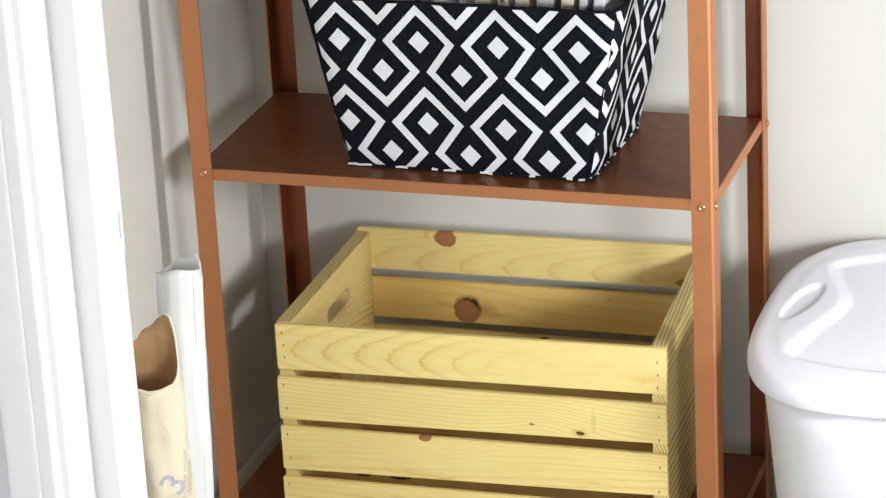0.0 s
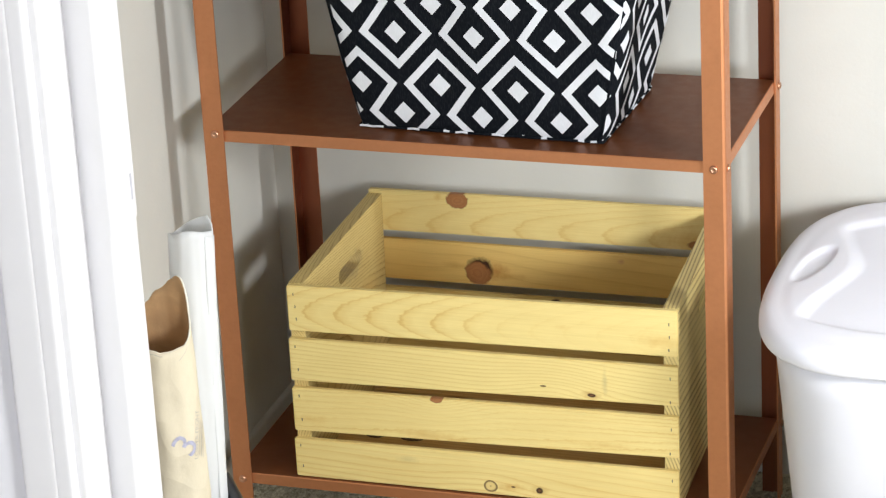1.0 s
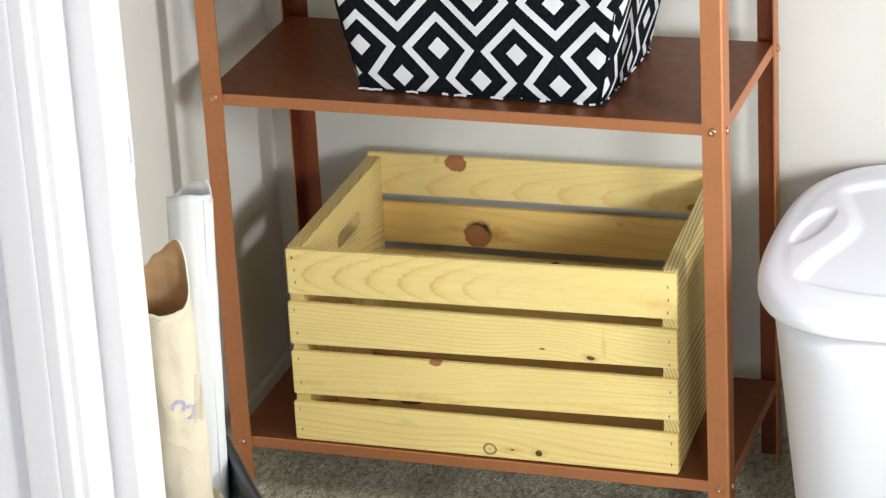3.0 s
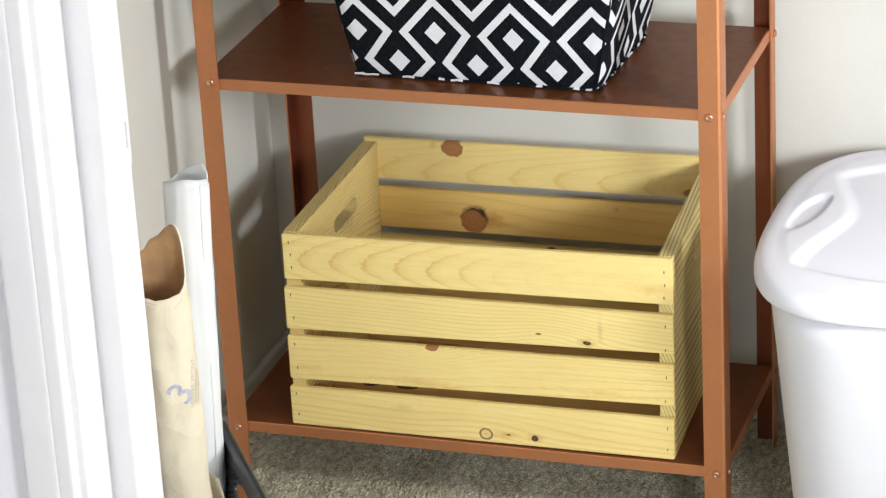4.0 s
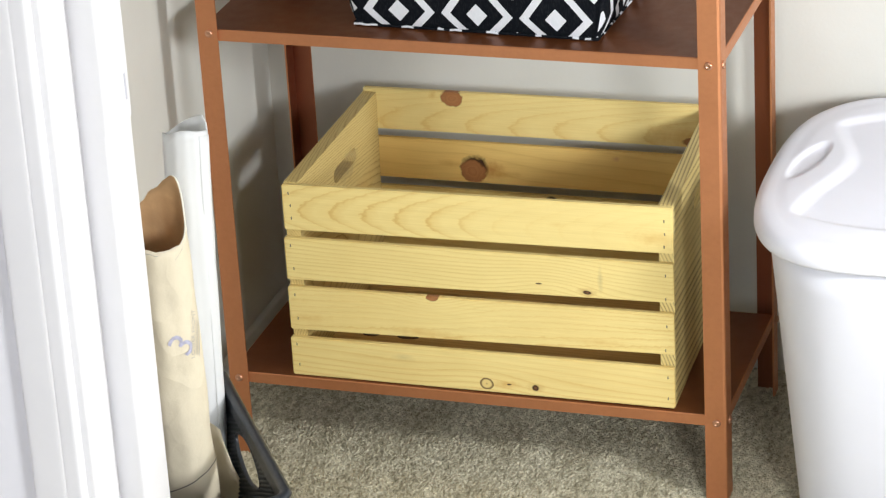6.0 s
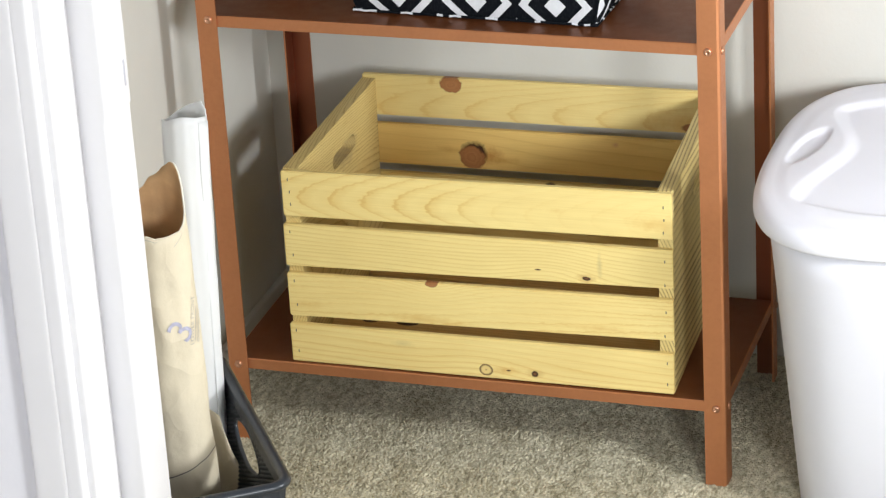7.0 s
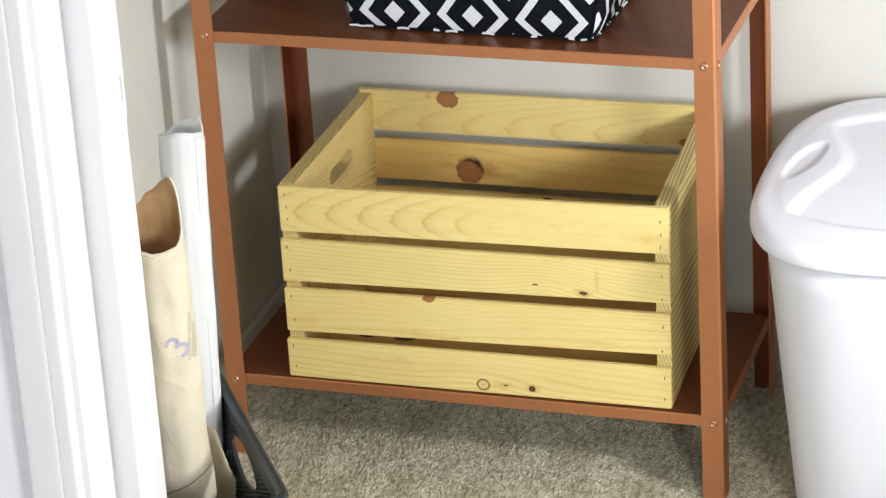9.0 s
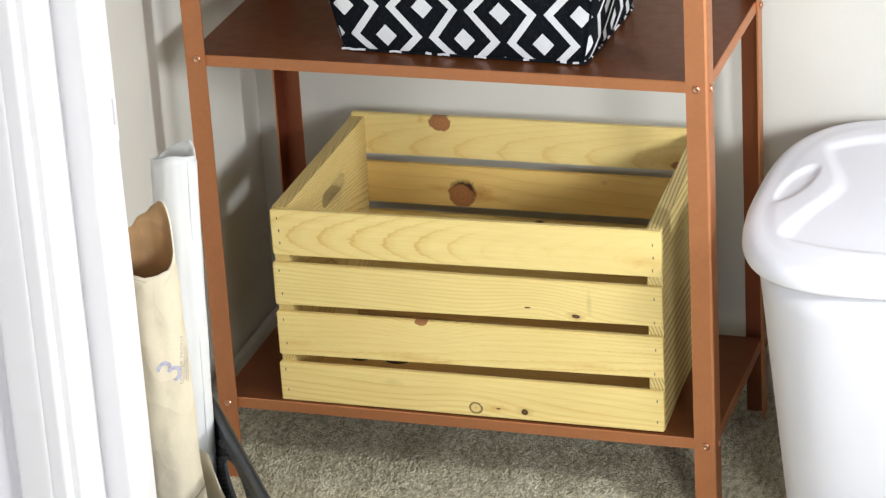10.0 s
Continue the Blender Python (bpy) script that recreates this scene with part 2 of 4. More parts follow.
TORN = simple("torn_paper_edge", (0.84, 0.80, 0.68), 0.8, vary=0.1, scale=200)
PAPER = simple("white_paper", (0.89, 0.90, 0.91), 0.6, 0, 0.3, vary=0.02, scale=18, bumps=0.06, bump_scale=40)
def let_light_through(m, amount, colour):
    """Thin paper: part of the light comes out on the far side."""
    tree = m.node_tree
    out = [n for n in tree.nodes if n.type == "OUTPUT_MATERIAL"][0]
    t = node(tree, "ShaderNodeBsdfTranslucent", Color=(*colour, 1))
    mx = tree.nodes.new("ShaderNodeMixShader")
    mx.inputs[0].default_value = amount
    tree.links.new(tree.nodes["Principled BSDF"].outputs[0], mx.inputs[1])
    tree.links.new(t.outputs[0], mx.inputs[2])
    tree.links.new(mx.outputs[0], out.inputs["Surface"])


def creased(m, scale, strength):
    """Crumpled paper: flat facets meeting in creases."""
    tree = m.node_tree
    vor = node(tree, "ShaderNodeTexVoronoi", Scale=scale)
    vor.feature = "F1"
    bend = tree.nodes.new("ShaderNodeTexNoise")
    bend.inputs["Scale"].default_value = 9.0
    c = tree.nodes.new("ShaderNodeTexCoord")
    add = tree.nodes.new("ShaderNodeVectorMath")
    add.operation = "MULTIPLY_ADD"
    add.inputs[1].default_value = (0.08, 0.08, 0.08)
    tree.links.new(c.outputs["Object"], bend.inputs["Vector"])
    tree.links.new(bend.outputs["Color"], add.inputs[0])
    tree.links.new(c.outputs["Object"], add.inputs[2])
    tree.links.new(add.outputs[0], vor.inputs["Vector"])
    fine = noise_tex(tree, c.outputs["Object"], 60, 5)
    height = maths(tree, "ADD", vor.outputs["Distance"], maths(tree, "MULTIPLY", fine, 0.35))
    bump(tree, tree.nodes["Principled BSDF"], height, strength, 0.012)


let_light_through(PAPER, 0.25, (0.90, 0.90, 0.89))
creased(KRAFT, 26.0, 0.30)
creased(KRAFT_IN, 22.0, 0.28)
INK = simple("grey_blue_ink", (0.45, 0.44, 0.56), 0.7, vary=0.25, scale=200)
INK_GREY = simple("grey_ink", (0.46, 0.43, 0.38), 0.7, vary=0.25, scale=200)
PENCIL = simple("pencil_line", (0.16, 0.13, 0.12), 0.7)


def fabric(name, colour):
    m, tree, b = material(name, colour, 0.85, 0, 0.07)
    vec = coords(tree)
    a = node(tree, "ShaderNodeTexWave", Scale=260.0, Distortion=1.5, Detail=1.0)
    a.bands_direction = "X"
    z = node(tree, "ShaderNodeTexWave", Scale=330.0, Distortion=1.5, Detail=1.0)
    z.bands_direction = "Z"
    for w in (a, z):
        tree.links.new(vec, w.inputs["Vector"])
    weave = mix(tree, "MULTIPLY", 1.0, a.outputs["Color"], z.outputs["Color"])
    thread = ramp(tree, noise_tex(tree, coords(tree, (1, 1, 0.22)), 620, 3), (0.48, (0, 0, 0)), (0.72, (1, 1, 1)))
    col = mix(tree, "MIX", mix(tree, "MULTIPLY", 1.0, thread, (0.5,) * 3), colour, tuple(min(0.85, c * 1.12 + 0.02) for c in colour))
    tree.links.new(col, b.inputs["Base Color"])
    bump(tree, b, weave, 0.35, 0.0008)
    return m


CLOTH_BLACK = fabric("black_canvas", (0.0048, 0.0062, 0.0090))
CLOTH_WHITE = fabric("white_canvas_print", (0.67, 0.68, 0.72))


def carpet_material():
    m, tree, b = material("beige_carpet", (0.42, 0.38, 0.31), 0.95, 0, 0.1)
    vec = coords(tree)
    geo = tree.nodes.new("ShaderNodeNewGeometry")
    col = ramp(tree, geo.outputs["Random Per Island"], (0.0, (0.50, 0.455, 0.335)), (0.5, (0.63, 0.58, 0.435)), (1.0, (0.75, 0.70, 0.54)))
    turned = tree.nodes.new("ShaderNodeMapping")
    turned.inputs["Rotation"].default_value = (0, 0, radians(38))
    turned.inputs["Scale"].default_value = (1, 0.5, 1)
    tree.links.new(vec, turned.inputs["Vector"])
    big = ramp(tree, noise_tex(tree, turned.outputs[0], 22, 4), (0.36, (0.74, 0.725, 0.69)), (0.62, (1, 1, 1)))
    clump = ramp(tree, noise_tex(tree, turned.outputs[0], 150, 3), (0.36, (0.64, 0.625, 0.59)), (0.56, (1.04, 1.04, 1.04)))
    tree.links.new(mix(tree, "MULTIPLY", 1.0, mix(tree, "MULTIPLY", 1.0, col, big), clump), b.inputs["Base Color"])
    bump(tree, b, noise_tex(tree, vec, 320, 5), 0.7, 0.004)
    return m


CARPET = carpet_material()


# ---- helpers for building ----
def part(name, bm, mat, parent=None, label="", smooth=False):
    me = bpy.data.meshes.new(name)
    bm.normal_update()
    bm.to_mesh(me)
    bm.free()
    for m in mat if isinstance(mat, (list, tuple)) else [mat]:
        me.materials.append(m)
    if smooth:
        for p in me.polygons:
            p.use_smooth = True
    ob = new(name, me)
    if parent is not None:
        ob.parent = parent
    if label:
        ob["label"] = label
    return ob


def thing(name, label, category, group="", kind="", at=(0, 0, 0)):
    ob = new(name)
    ob.empty_display_size = 0.05
    ob.location = at
    return tagged(ob, label, category, group, kind)


def add_box(bm, x0, x1, y0, y1, z0, z1, bevel=0.0, segments=1):
    r = bmesh.ops.create_cube(bm, size=1.0)
    bmesh.ops.transform(bm, matrix=Matrix.Translation(((x0 + x1) / 2, (y0 + y1) / 2, (z0 + z1) / 2)) @ Matrix.Diagonal((x1 - x0, y1 - y0, z1 - z0, 1)), verts=r["verts"])
    if bevel:
        edges = list({e for v in r["verts"] for e in v.link_edges})
        bmesh.ops.bevel(bm, geom=edges, offset=bevel, segments=segments, profile=0.6, affect="EDGES")
    return bm


def box(x0, x1, y0, y1, z0, z1, bevel=0.0, segments=1):
    return add_box(bmesh.new(), x0, x1, y0, y1, z0, z1, bevel, segments)


def loft(bm, rings, close=True, cap_start=False, cap_end=False):
    """Skin between rings of equal length."""
    rows = [[bm.verts.new(p) for p in ring] for ring in rings]
    n = len(rows[0])
    for a, b in zip(rows, rows[1:]):
        for i in range(n if close else n - 1):
            j = (i + 1) % n
            bm.faces.new((a[i], a[j], b[j], b[i]))
    if cap_start:
        bm.faces.new(rows[0][::-1])
    if cap_end:
        bm.faces.new(rows[-1])
    return rows


def round_rect(x0, x1, y0, y1, r, z, n=8):
    """A rectangle with rounded corners, anticlockwise from above."""
    out = []
    for cx, cy, a0 in ((x1 - r, y0 + r, -90), (x1 - r, y1 - r, 0), (x0 + r, y1 - r, 90), (x0 + r, y0 + r, 180)):
        for k in range(n + 1):
            a = radians(a0 + 90 * k / n)
            out.append((cx + r * math.cos(a), cy + r * math.sin(a), z))
    return out


def text_mesh(name, text, size, mat, parent, wrap, label=""):
    """Writing laid on a surface: wrap maps a flat point to a place."""
    cu = bpy.data.curves.new(name, "FONT")
    cu.body, cu.size, cu.align_x, cu.align_y, cu.resolution_u = text, size, "CENTER", "CENTER", 3
    tmp = bpy.data.objects.new(name, cu)
    scene.collection.objects.link(tmp)
    me = bpy.data.meshes.new_from_object(tmp.evaluated_get(bpy.context.evaluated_depsgraph_get()))
    bpy.data.objects.remove(tmp)
    bm = bmesh.new()
    bm.from_mesh(me)
    bpy.data.meshes.remove(me)
    bmesh.ops.subdivide_edges(bm, edges=[e for e in bm.edges if e.calc_length() > size * 0.25], cuts=2)
    for v in bm.verts:
        v.co = wrap(v.co.x, v.co.y)
    return part(name, bm, mat, parent, label)


# ---- the setting ----
LEFT_X, BACK_Y = -0.067, 0.340          # closet's side and back walls
FRONT_IN, FRONT_OUT, JAMB_X = -0.69, -0.811, 0.2017
RIGHT_X, REAR_Y, ROOM_LEFT, TOP = 1.54, -4.2, -2.2, 2.45


def structure(name, bm, mat, label, category="", smooth=False):
    return tagged(part(name, bm, mat, smooth=smooth), label, category or name.split("_")[0], kind="structure")


structure("floor", box(ROOM_LEFT - 0.1, RIGHT_X + 0.1, REAR_Y - 0.1, BACK_Y + 0.1, -0.05, 0.0), CARPET, "beige cut-pile carpet over the whole floor")
structure("ceiling", box(ROOM_LEFT - 0.1, RIGHT_X + 0.1, REAR_Y - 0.1, BACK_Y + 0.1, TOP, TOP + 0.1), CEILING, "plain white painted ceiling")
structure("wall_back", box(LEFT_X - 0.1, RIGHT_X + 0.1, BACK_Y, BACK_Y + 0.1, 0, TOP), WALL, "off-white painted wall behind the shelving")
structure("wall_left", box(LEFT_X - 0.1, LEFT_X, FRONT_IN, BACK_Y, 0, TOP), WALL, "off-white painted closet side wall")
bm = box(ROOM_LEFT, JAMB_X - 0.012, FRONT_OUT, FRONT_IN, 0, TOP)
add_box(bm, JAMB_X - 0.012, RIGHT_X, FRONT_OUT, FRONT_IN, 2.06, TOP)
structure("wall_front", bm, WHITE_WALL, "off-white wall with the closet doorway through it")


# walls out of view, each with an opening added for a lamp
def wall_with_window(name, axis, at, thick, lo, hi, wlo, whi, zlo, zhi):
    bm = bmesh.new()
    for a, b, c, d in ((lo, wlo, 0, TOP), (whi, hi, 0, TOP), (wlo, whi, 0, zlo), (wlo, whi, zhi, TOP)):
        if axis == "x":
            add_box(bm, at, at + thick, a, b, c, d)
        else:
            add_box(bm, a, b, at - thick, at, c, d)
    return structure(name, bm, ROOM_WALL, "unseen painted room wall with an opening added for a lamp")


wall_with_window("wall_right", "x", RIGHT_X, 0.1, FRONT_OUT, BACK_Y, -0.68, -0.44, 0.66, 1.00)
wall_with_window("wall_room_right", "x", RIGHT_X, 0.1, REAR_Y, FRONT_OUT, -2.04, -1.52, 0.50, 1.18)
wall_with_window("wall_rear", "y", REAR_Y, 0.1, ROOM_LEFT, RIGHT_X, -0.30, 1.30, 0.75, 1.95)


# frames added round the lamps, all out of view
def window(name, axis, at, lo, hi, z0, z1):
    ob = thing(name, "white window frame added out of view around a lamp", "window", kind="structure")
    for a, b, c, d in ((lo, lo + 0.04, z0, z1), (hi - 0.04, hi, z0, z1), (lo + 0.04, hi - 0.04, z0, z0 + 0.04), (lo + 0.04, hi - 0.04, z1 - 0.04, z1)):
        bm = box(at + 0.05, at + 0.08, a, b, c, d, 0.004) if axis == "x" else box(a, b, at - 0.08, at - 0.05, c, d, 0.004)
        part("window_frame", bm, TRIM, ob)
    return ob


wall_with_window("wall_room_left", "x", ROOM_LEFT - 0.1, 0.1, REAR_Y, FRONT_IN, -3.25, -2.25, 0.85, 1.95)
window("added_window_3", "x", ROOM_LEFT - 0.13, -3.25, -2.25, 0.85, 1.95)
window("added_window_1", "x", RIGHT_X, -0.68, -0.44, 0.66, 1.00)
window("added_window_4", "x", RIGHT_X, -2.04, -1.52, 0.50, 1.18)
window("added_window_2", "y", REAR_Y, -0.30, 1.30, 0.75, 1.95)

bm = box(LEFT_X, LEFT_X + 0.010, FRONT_IN, BACK_Y - 0.010, 0.0, 0.062, 0.003, 2)
structure("baseboard_left", bm, WALL, "low painted baseboard along the closet side wall", "baseboard")
bm = box(LEFT_X, RIGHT_X, BACK_Y - 0.010, BACK_Y, 0.0, 0.062, 0.003, 2)
structure("baseboard_back", bm, WALL, "low painted baseboard along the back wall", "baseboard")

# doorway: flat jamb and moulded casing
bm = box(JAMB_X - 0.012, JAMB_X, FRONT_OUT, FRONT_IN, 0, 2.06, 0.0033, 5)
structure("door_jamb", bm, TRIM, "white painted door jamb beside the moulded casing", "door jamb", smooth=True)
CHIP = simple("worn_paint", (0.45, 0.44, 0.50), 0.7, vary=0.2, scale=120)
bm = bmesh.new()
S0, S1 = -0.764, -0.711
rings = []
for z, proud in ((0.0, 0.0260), (0.45, 0.0260), (0.60, 0.0263), (0.700, 0.0259), (0.7325, 0.0260), (0.7345, 0.0273), (0.80, 0.0275), (0.90, 0.0271), (2.04, 0.0271)):
    xr = JAMB_X + proud
    ring = [(JAMB_X - 0.006, S1, z)] + [(JAMB_X - 0.006, S0, z)]
    for cy, a0 in ((S0 + 0.004, -90), (S1 - 0.004, 0)):
        ring += [(xr - 0.004 + 0.004 * math.cos(radians(a0 + 90 * k / 4)), cy + 0.004 * math.sin(radians(a0 + 90 * k / 4)), z) for k in range(5)]
    rings.append(ring)
loft(bm, rings, cap_start=True, cap_end=True)
structure("door_stop", bm, TRIM, "white painted stop strip along the door jamb, slightly chipped", "door stop", smooth=True)
part("paint_chip", box(JAMB_X + 0.0268, JAMB_X + 0.0278, -0.7228, -0.7196, 0.7515, 0.7755, 0.0003), CHIP, bpy.data.objects["door_stop"])
MOULDING = ((0.0075, 0.0010), (0.0076, 0.0070), (0.0085, 0.0096), (0.0105, 0.0108), (0.0150, 0.0112), (0.0215, 0.0116), (0.0228, 0.0109), (0.0240, 0.0125),
            (0.0270, 0.0132), (0.0460, 0.0140), (0.0520, 0.0136), (0.0538, 0.0115))
soft = list(MOULDING)
for _ in range(3):
    soft = soft[:1] + [tuple(a * w + b * (1 - w) for a, b in zip(p, q)) for p, q in zip(soft, soft[1:]) for w in (0.75, 0.25)] + soft[-1:]
profile = [(0.0075, 0.0)] + soft + [(0.0543, 0.0090), (0.0543, 0.0)]
bm = bmesh.new()
loft(bm, [[(JAMB_X - u, FRONT_OUT - v, z) for u, v in profile] for z in (0.0, 2.12)], cap_start=True, cap_end=True)
bm.normal_update()
for e in bm.edges:
    e.smooth = e.calc_face_angle(0) < radians(40)
structure("door_casing", bm, TRIM, "white moulded door casing beside the closet opening", "door casing", smooth=True)


# ---- shelving unit ----
UP, LOW, TOP_SHELF = 0.536, 0.107, 0.965
shelving = thing("shelving_unit", "copper-painted metal shelving unit with angle-iron legs", "shelving unit")


def angle_leg(cx, cy, sx, sy, z1):
    """An L-shaped upright; the flanges meet at the outer corner (cx, cy) and run towards sx, sy."""
    w, t = 0.025, 0.002
    pts = [(0, 0.0035), (0.0010, 0.0010), (0.0035, 0), (w, 0), (w, t), (t, t), (t, w), (0, w)]
    pts = [(cx + sx * a, cy + sy * b) for a, b in pts]
    if sx * sy < 0:
        pts.reverse()
    bm = bmesh.new()
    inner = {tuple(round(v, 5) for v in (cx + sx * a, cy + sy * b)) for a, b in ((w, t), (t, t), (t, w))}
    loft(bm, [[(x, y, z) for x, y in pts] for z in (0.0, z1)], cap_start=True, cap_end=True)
    # inward faces take the copy darkened for shade
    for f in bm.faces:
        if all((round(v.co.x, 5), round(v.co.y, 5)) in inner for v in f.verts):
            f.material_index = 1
    return bm


def dome_screw(parent, at, axis):
    bm = bmesh.new()
    rings = []
    for r, h in ((0.0047, 0.0), (0.0046, 0.0012), (0.0036, 0.0023), (0.0020, 0.0028), (0.0018, 0.0020), (0.0006, 0.0020)):
        rings.append([(r * math.cos(a), r * math.sin(a), h) for a in (2 * math.pi * k / 14 for k in range(14))])
    loft(bm, rings, cap_start=True, cap_end=True)
    turn = Euler((radians(90), 0, 0)) if axis == "front" else Euler((0, radians(90), 0))
    bmesh.ops.transform(bm, matrix=Matrix.LocRotScale(at, turn, None), verts=bm.verts)
    part("screw", bm, SCREW, parent, "domed copper screw head", smooth=True)


LEGS = []
for cx, cy, sx, sy in ((-0.0125, -0.002, 1, 1), (0.5868, -0.002, -1, 1), (-0.0125, 0.284, 1, -1), (0.5868, 0.284, -1, -1)):
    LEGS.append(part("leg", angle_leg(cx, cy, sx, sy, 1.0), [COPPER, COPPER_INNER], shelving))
for z, dx, dz in ((UP, 0.0025, 0.0047), (LOW, 0.0010, 0.0016), (TOP_SHELF, 0.0, 0.0)):
    zs = z - 0.009
    dome_screw(LEGS[0], (dx, -0.002, zs + dz), "front")
    dome_screw(LEGS[1], (0.5735 + (0.0020 if z == LOW else 0), -0.002, zs + 0.0012), "front")
    dome_screw(LEGS[1], (0.5868, 0.0085 if z == UP else 0.0122, zs), "side")
    dome_screw(LEGS[3], (0.5868, 0.2745, zs), "side")


def plate(z):
    x0, x1, y0, y1 = -0.0095, 0.5845, 0.0005, 0.2690
    bm = bmesh.new()
    loft(bm, [round_rect(x0 + 0.0004, x1 - 0.0004, y0 + 0.0004, y1 - 0.0004, 0.003, z - 0.0024, 3), round_rect(x0 + 0.0004, x1 - 0.0004, y0 + 0.0004, y1 - 0.0004, 0.003, z - 0.0012, 3),
              round_rect(x0 + 0.0014, x1 - 0.0014, y0 + 0.0014, y1 - 0.0014, 0.003, z, 3)], cap_start=True, cap_end=True)
    return bm


def lip(z, x0=-0.0095, x1=0.5845, y0=0.0005, y1=0.2690, tall=0.0134):
    """The shelf's turned-down edge, one band of sheet all round."""
    bm = bmesh.new()
    loops = [round_rect(x0, x1, y0, y1, 0.003, z - tall, 3), round_rect(x0, x1, y0, y1, 0.003, z - 0.0012, 3), round_rect(x0 + 0.0013, x1 - 0.0013, y0 + 0.0013, y1 - 0.0013, 0.003, z - 0.00015, 3),
             round_rect(x0 + 0.0015, x1 - 0.0015, y0 + 0.0015, y1 - 0.0015, 0.003, z - 0.0025, 3), round_rect(x0 + 0.0015, x1 - 0.0015, y0 + 0.0015, y1 - 0.0015, 0.003, z - tall, 3)]
    loft(bm, loops + [loops[0]])
    bmesh.ops.remove_doubles(bm, verts=bm.verts, dist=1e-6)
    bmesh.ops.recalc_face_normals(bm, faces=bm.faces)
    return bm


for z in (UP, LOW, TOP_SHELF):
    ob = part("shelf", plate(z), COPPER_TOP, shelving, "copper sheet-metal shelf, its dim top put into the colour")
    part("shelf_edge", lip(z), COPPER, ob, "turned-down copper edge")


# ---- wooden crate ----
crate = thing("wooden_crate", "pale yellow pine slatted crate with dark knots, empty", "crate")
CY0, CY1 = 0.005, 0.305
# slats: left x, left bottom and top, right x, right bottom and top
SLATS = [(0.0708, 0.2936, 0.3495, 0.5280, 0.3007, 0.3559), (0.0690, 0.2304, 0.2830, 0.5275, 0.2407, 0.2877),
         (0.0687, 0.1664, 0.2209, 0.5268, 0.1762, 0.2264), (0.0672, 0.1072, 0.1558, 0.5258, 0.1085, 0.1591)]


def skewed_slat(lx, lz0, lz1, rx, rz0, rz1, y0, y1):
    bm = box(0, 1, y0, y1, 0, 1)
    for v in bm.verts:
        u, w = v.co.x, v.co.z
        v.co = ((1 - u) * lx + u * rx, v.co.y, (1 - u) * (lz0 + w * (lz1 - lz0)) + u * (rz0 + w * (rz1 - rz0)))
    bmesh.ops.bevel(bm, geom=list(bm.edges), offset=0.0012, segments=2, affect="EDGES")
    return bm


def staples(parent, lx, rx, z0, z1, y):
    k = 3 if z1 - z0 > 0.0545 else 2
    for x in (lx + 0.0085, rx - 0.009):
        for i in range(k):
            z = z0 + (z1 - z0) * (0.22 + 0.56 * i / (k - 1))
            dx = random.uniform(-0.002, 0.002)
            bm = box(x + dx - 0.0006, x + dx + 0.0006, y - 0.0004, y + 0.001, z - 0.0018, z + 0.0018, 0.0003)
            bmesh.ops.transform(bm, matrix=Matrix.Translation(-parent.location), verts=bm.verts)
            part("staple", bm, STAPLE, parent)


for s, mat in zip(SLATS, FRONT_PINE):
    ob = part("slat", skewed_slat(*s, CY0, CY0 + 0.008), mat, crate)
    staples(ob, s[0], s[3], s[1] + 0.003, s[2] + 0.002, CY0)
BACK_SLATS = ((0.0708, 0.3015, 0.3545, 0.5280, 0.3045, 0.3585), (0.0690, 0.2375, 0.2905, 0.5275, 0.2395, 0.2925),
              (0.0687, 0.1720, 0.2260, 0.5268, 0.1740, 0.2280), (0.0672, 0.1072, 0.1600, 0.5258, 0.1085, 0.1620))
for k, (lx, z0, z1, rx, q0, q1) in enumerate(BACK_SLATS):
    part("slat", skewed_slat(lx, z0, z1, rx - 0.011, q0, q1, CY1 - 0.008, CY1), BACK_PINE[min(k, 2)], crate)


def end_board(lx_low, lx_top, z_low, z_top):
    """An end of the crate: one board with a hand hole, leaning with the frame."""
    y0, y1, t = CY0 + 0.0082, CY1 - 0.0082, 0.017
    hy, hz, hw, hh = 0.172, 0.3045, 0.040, 0.0095
    ys, zs = [y0, hy - hw, hy + hw, y1], [z_low, hz - hh, hz + hh, z_top]
    hole = []
    for cy, a0 in ((hy + hw - hh, -90), (hy - hw + hh, 90)):
        for k in range(9):
            a = radians(a0 + 180 * k / 8)
            hole.append((cy + hh * math.cos(a), hz + hh * math.sin(a)))
    rim = [(y1, z_low), (y1, z_top), (y0, z_top), (y0, z_low)]
    bm = bmesh.new()
    lay = []
    for x in (0.0, t):
        o = [bm.verts.new((x, *p)) for p in rim]
        h = [bm.verts.new((x, *p)) for p in hole]
        edges = [bm.edges.new((r[i], r[(i + 1) % len(r)])) for r in (o, h) for i in range(len(r))]
        bmesh.ops.triangle_fill(bm, edges=edges, use_beauty=True)
        lay.append((o, h))
    for r in (0, 1):
        a, b = lay[0][r], lay[1][r]
        for i in range(len(a)):
            j = (i + 1) % len(a)
            bm.faces.new((a[i], a[j], b[j], b[i]))
    bmesh.ops.recalc_face_normals(bm, faces=bm.faces)
    for v in bm.verts:
        v.co.x += lx_low + (lx_top - lx_low) * (v.co.z - z_low) / (z_top - z_low)
        v.co.x -= 0.011 * max(0, lx_low - 0.1) / 0.41 * (v.co.y - y0) / (y1 - y0)
    return bm


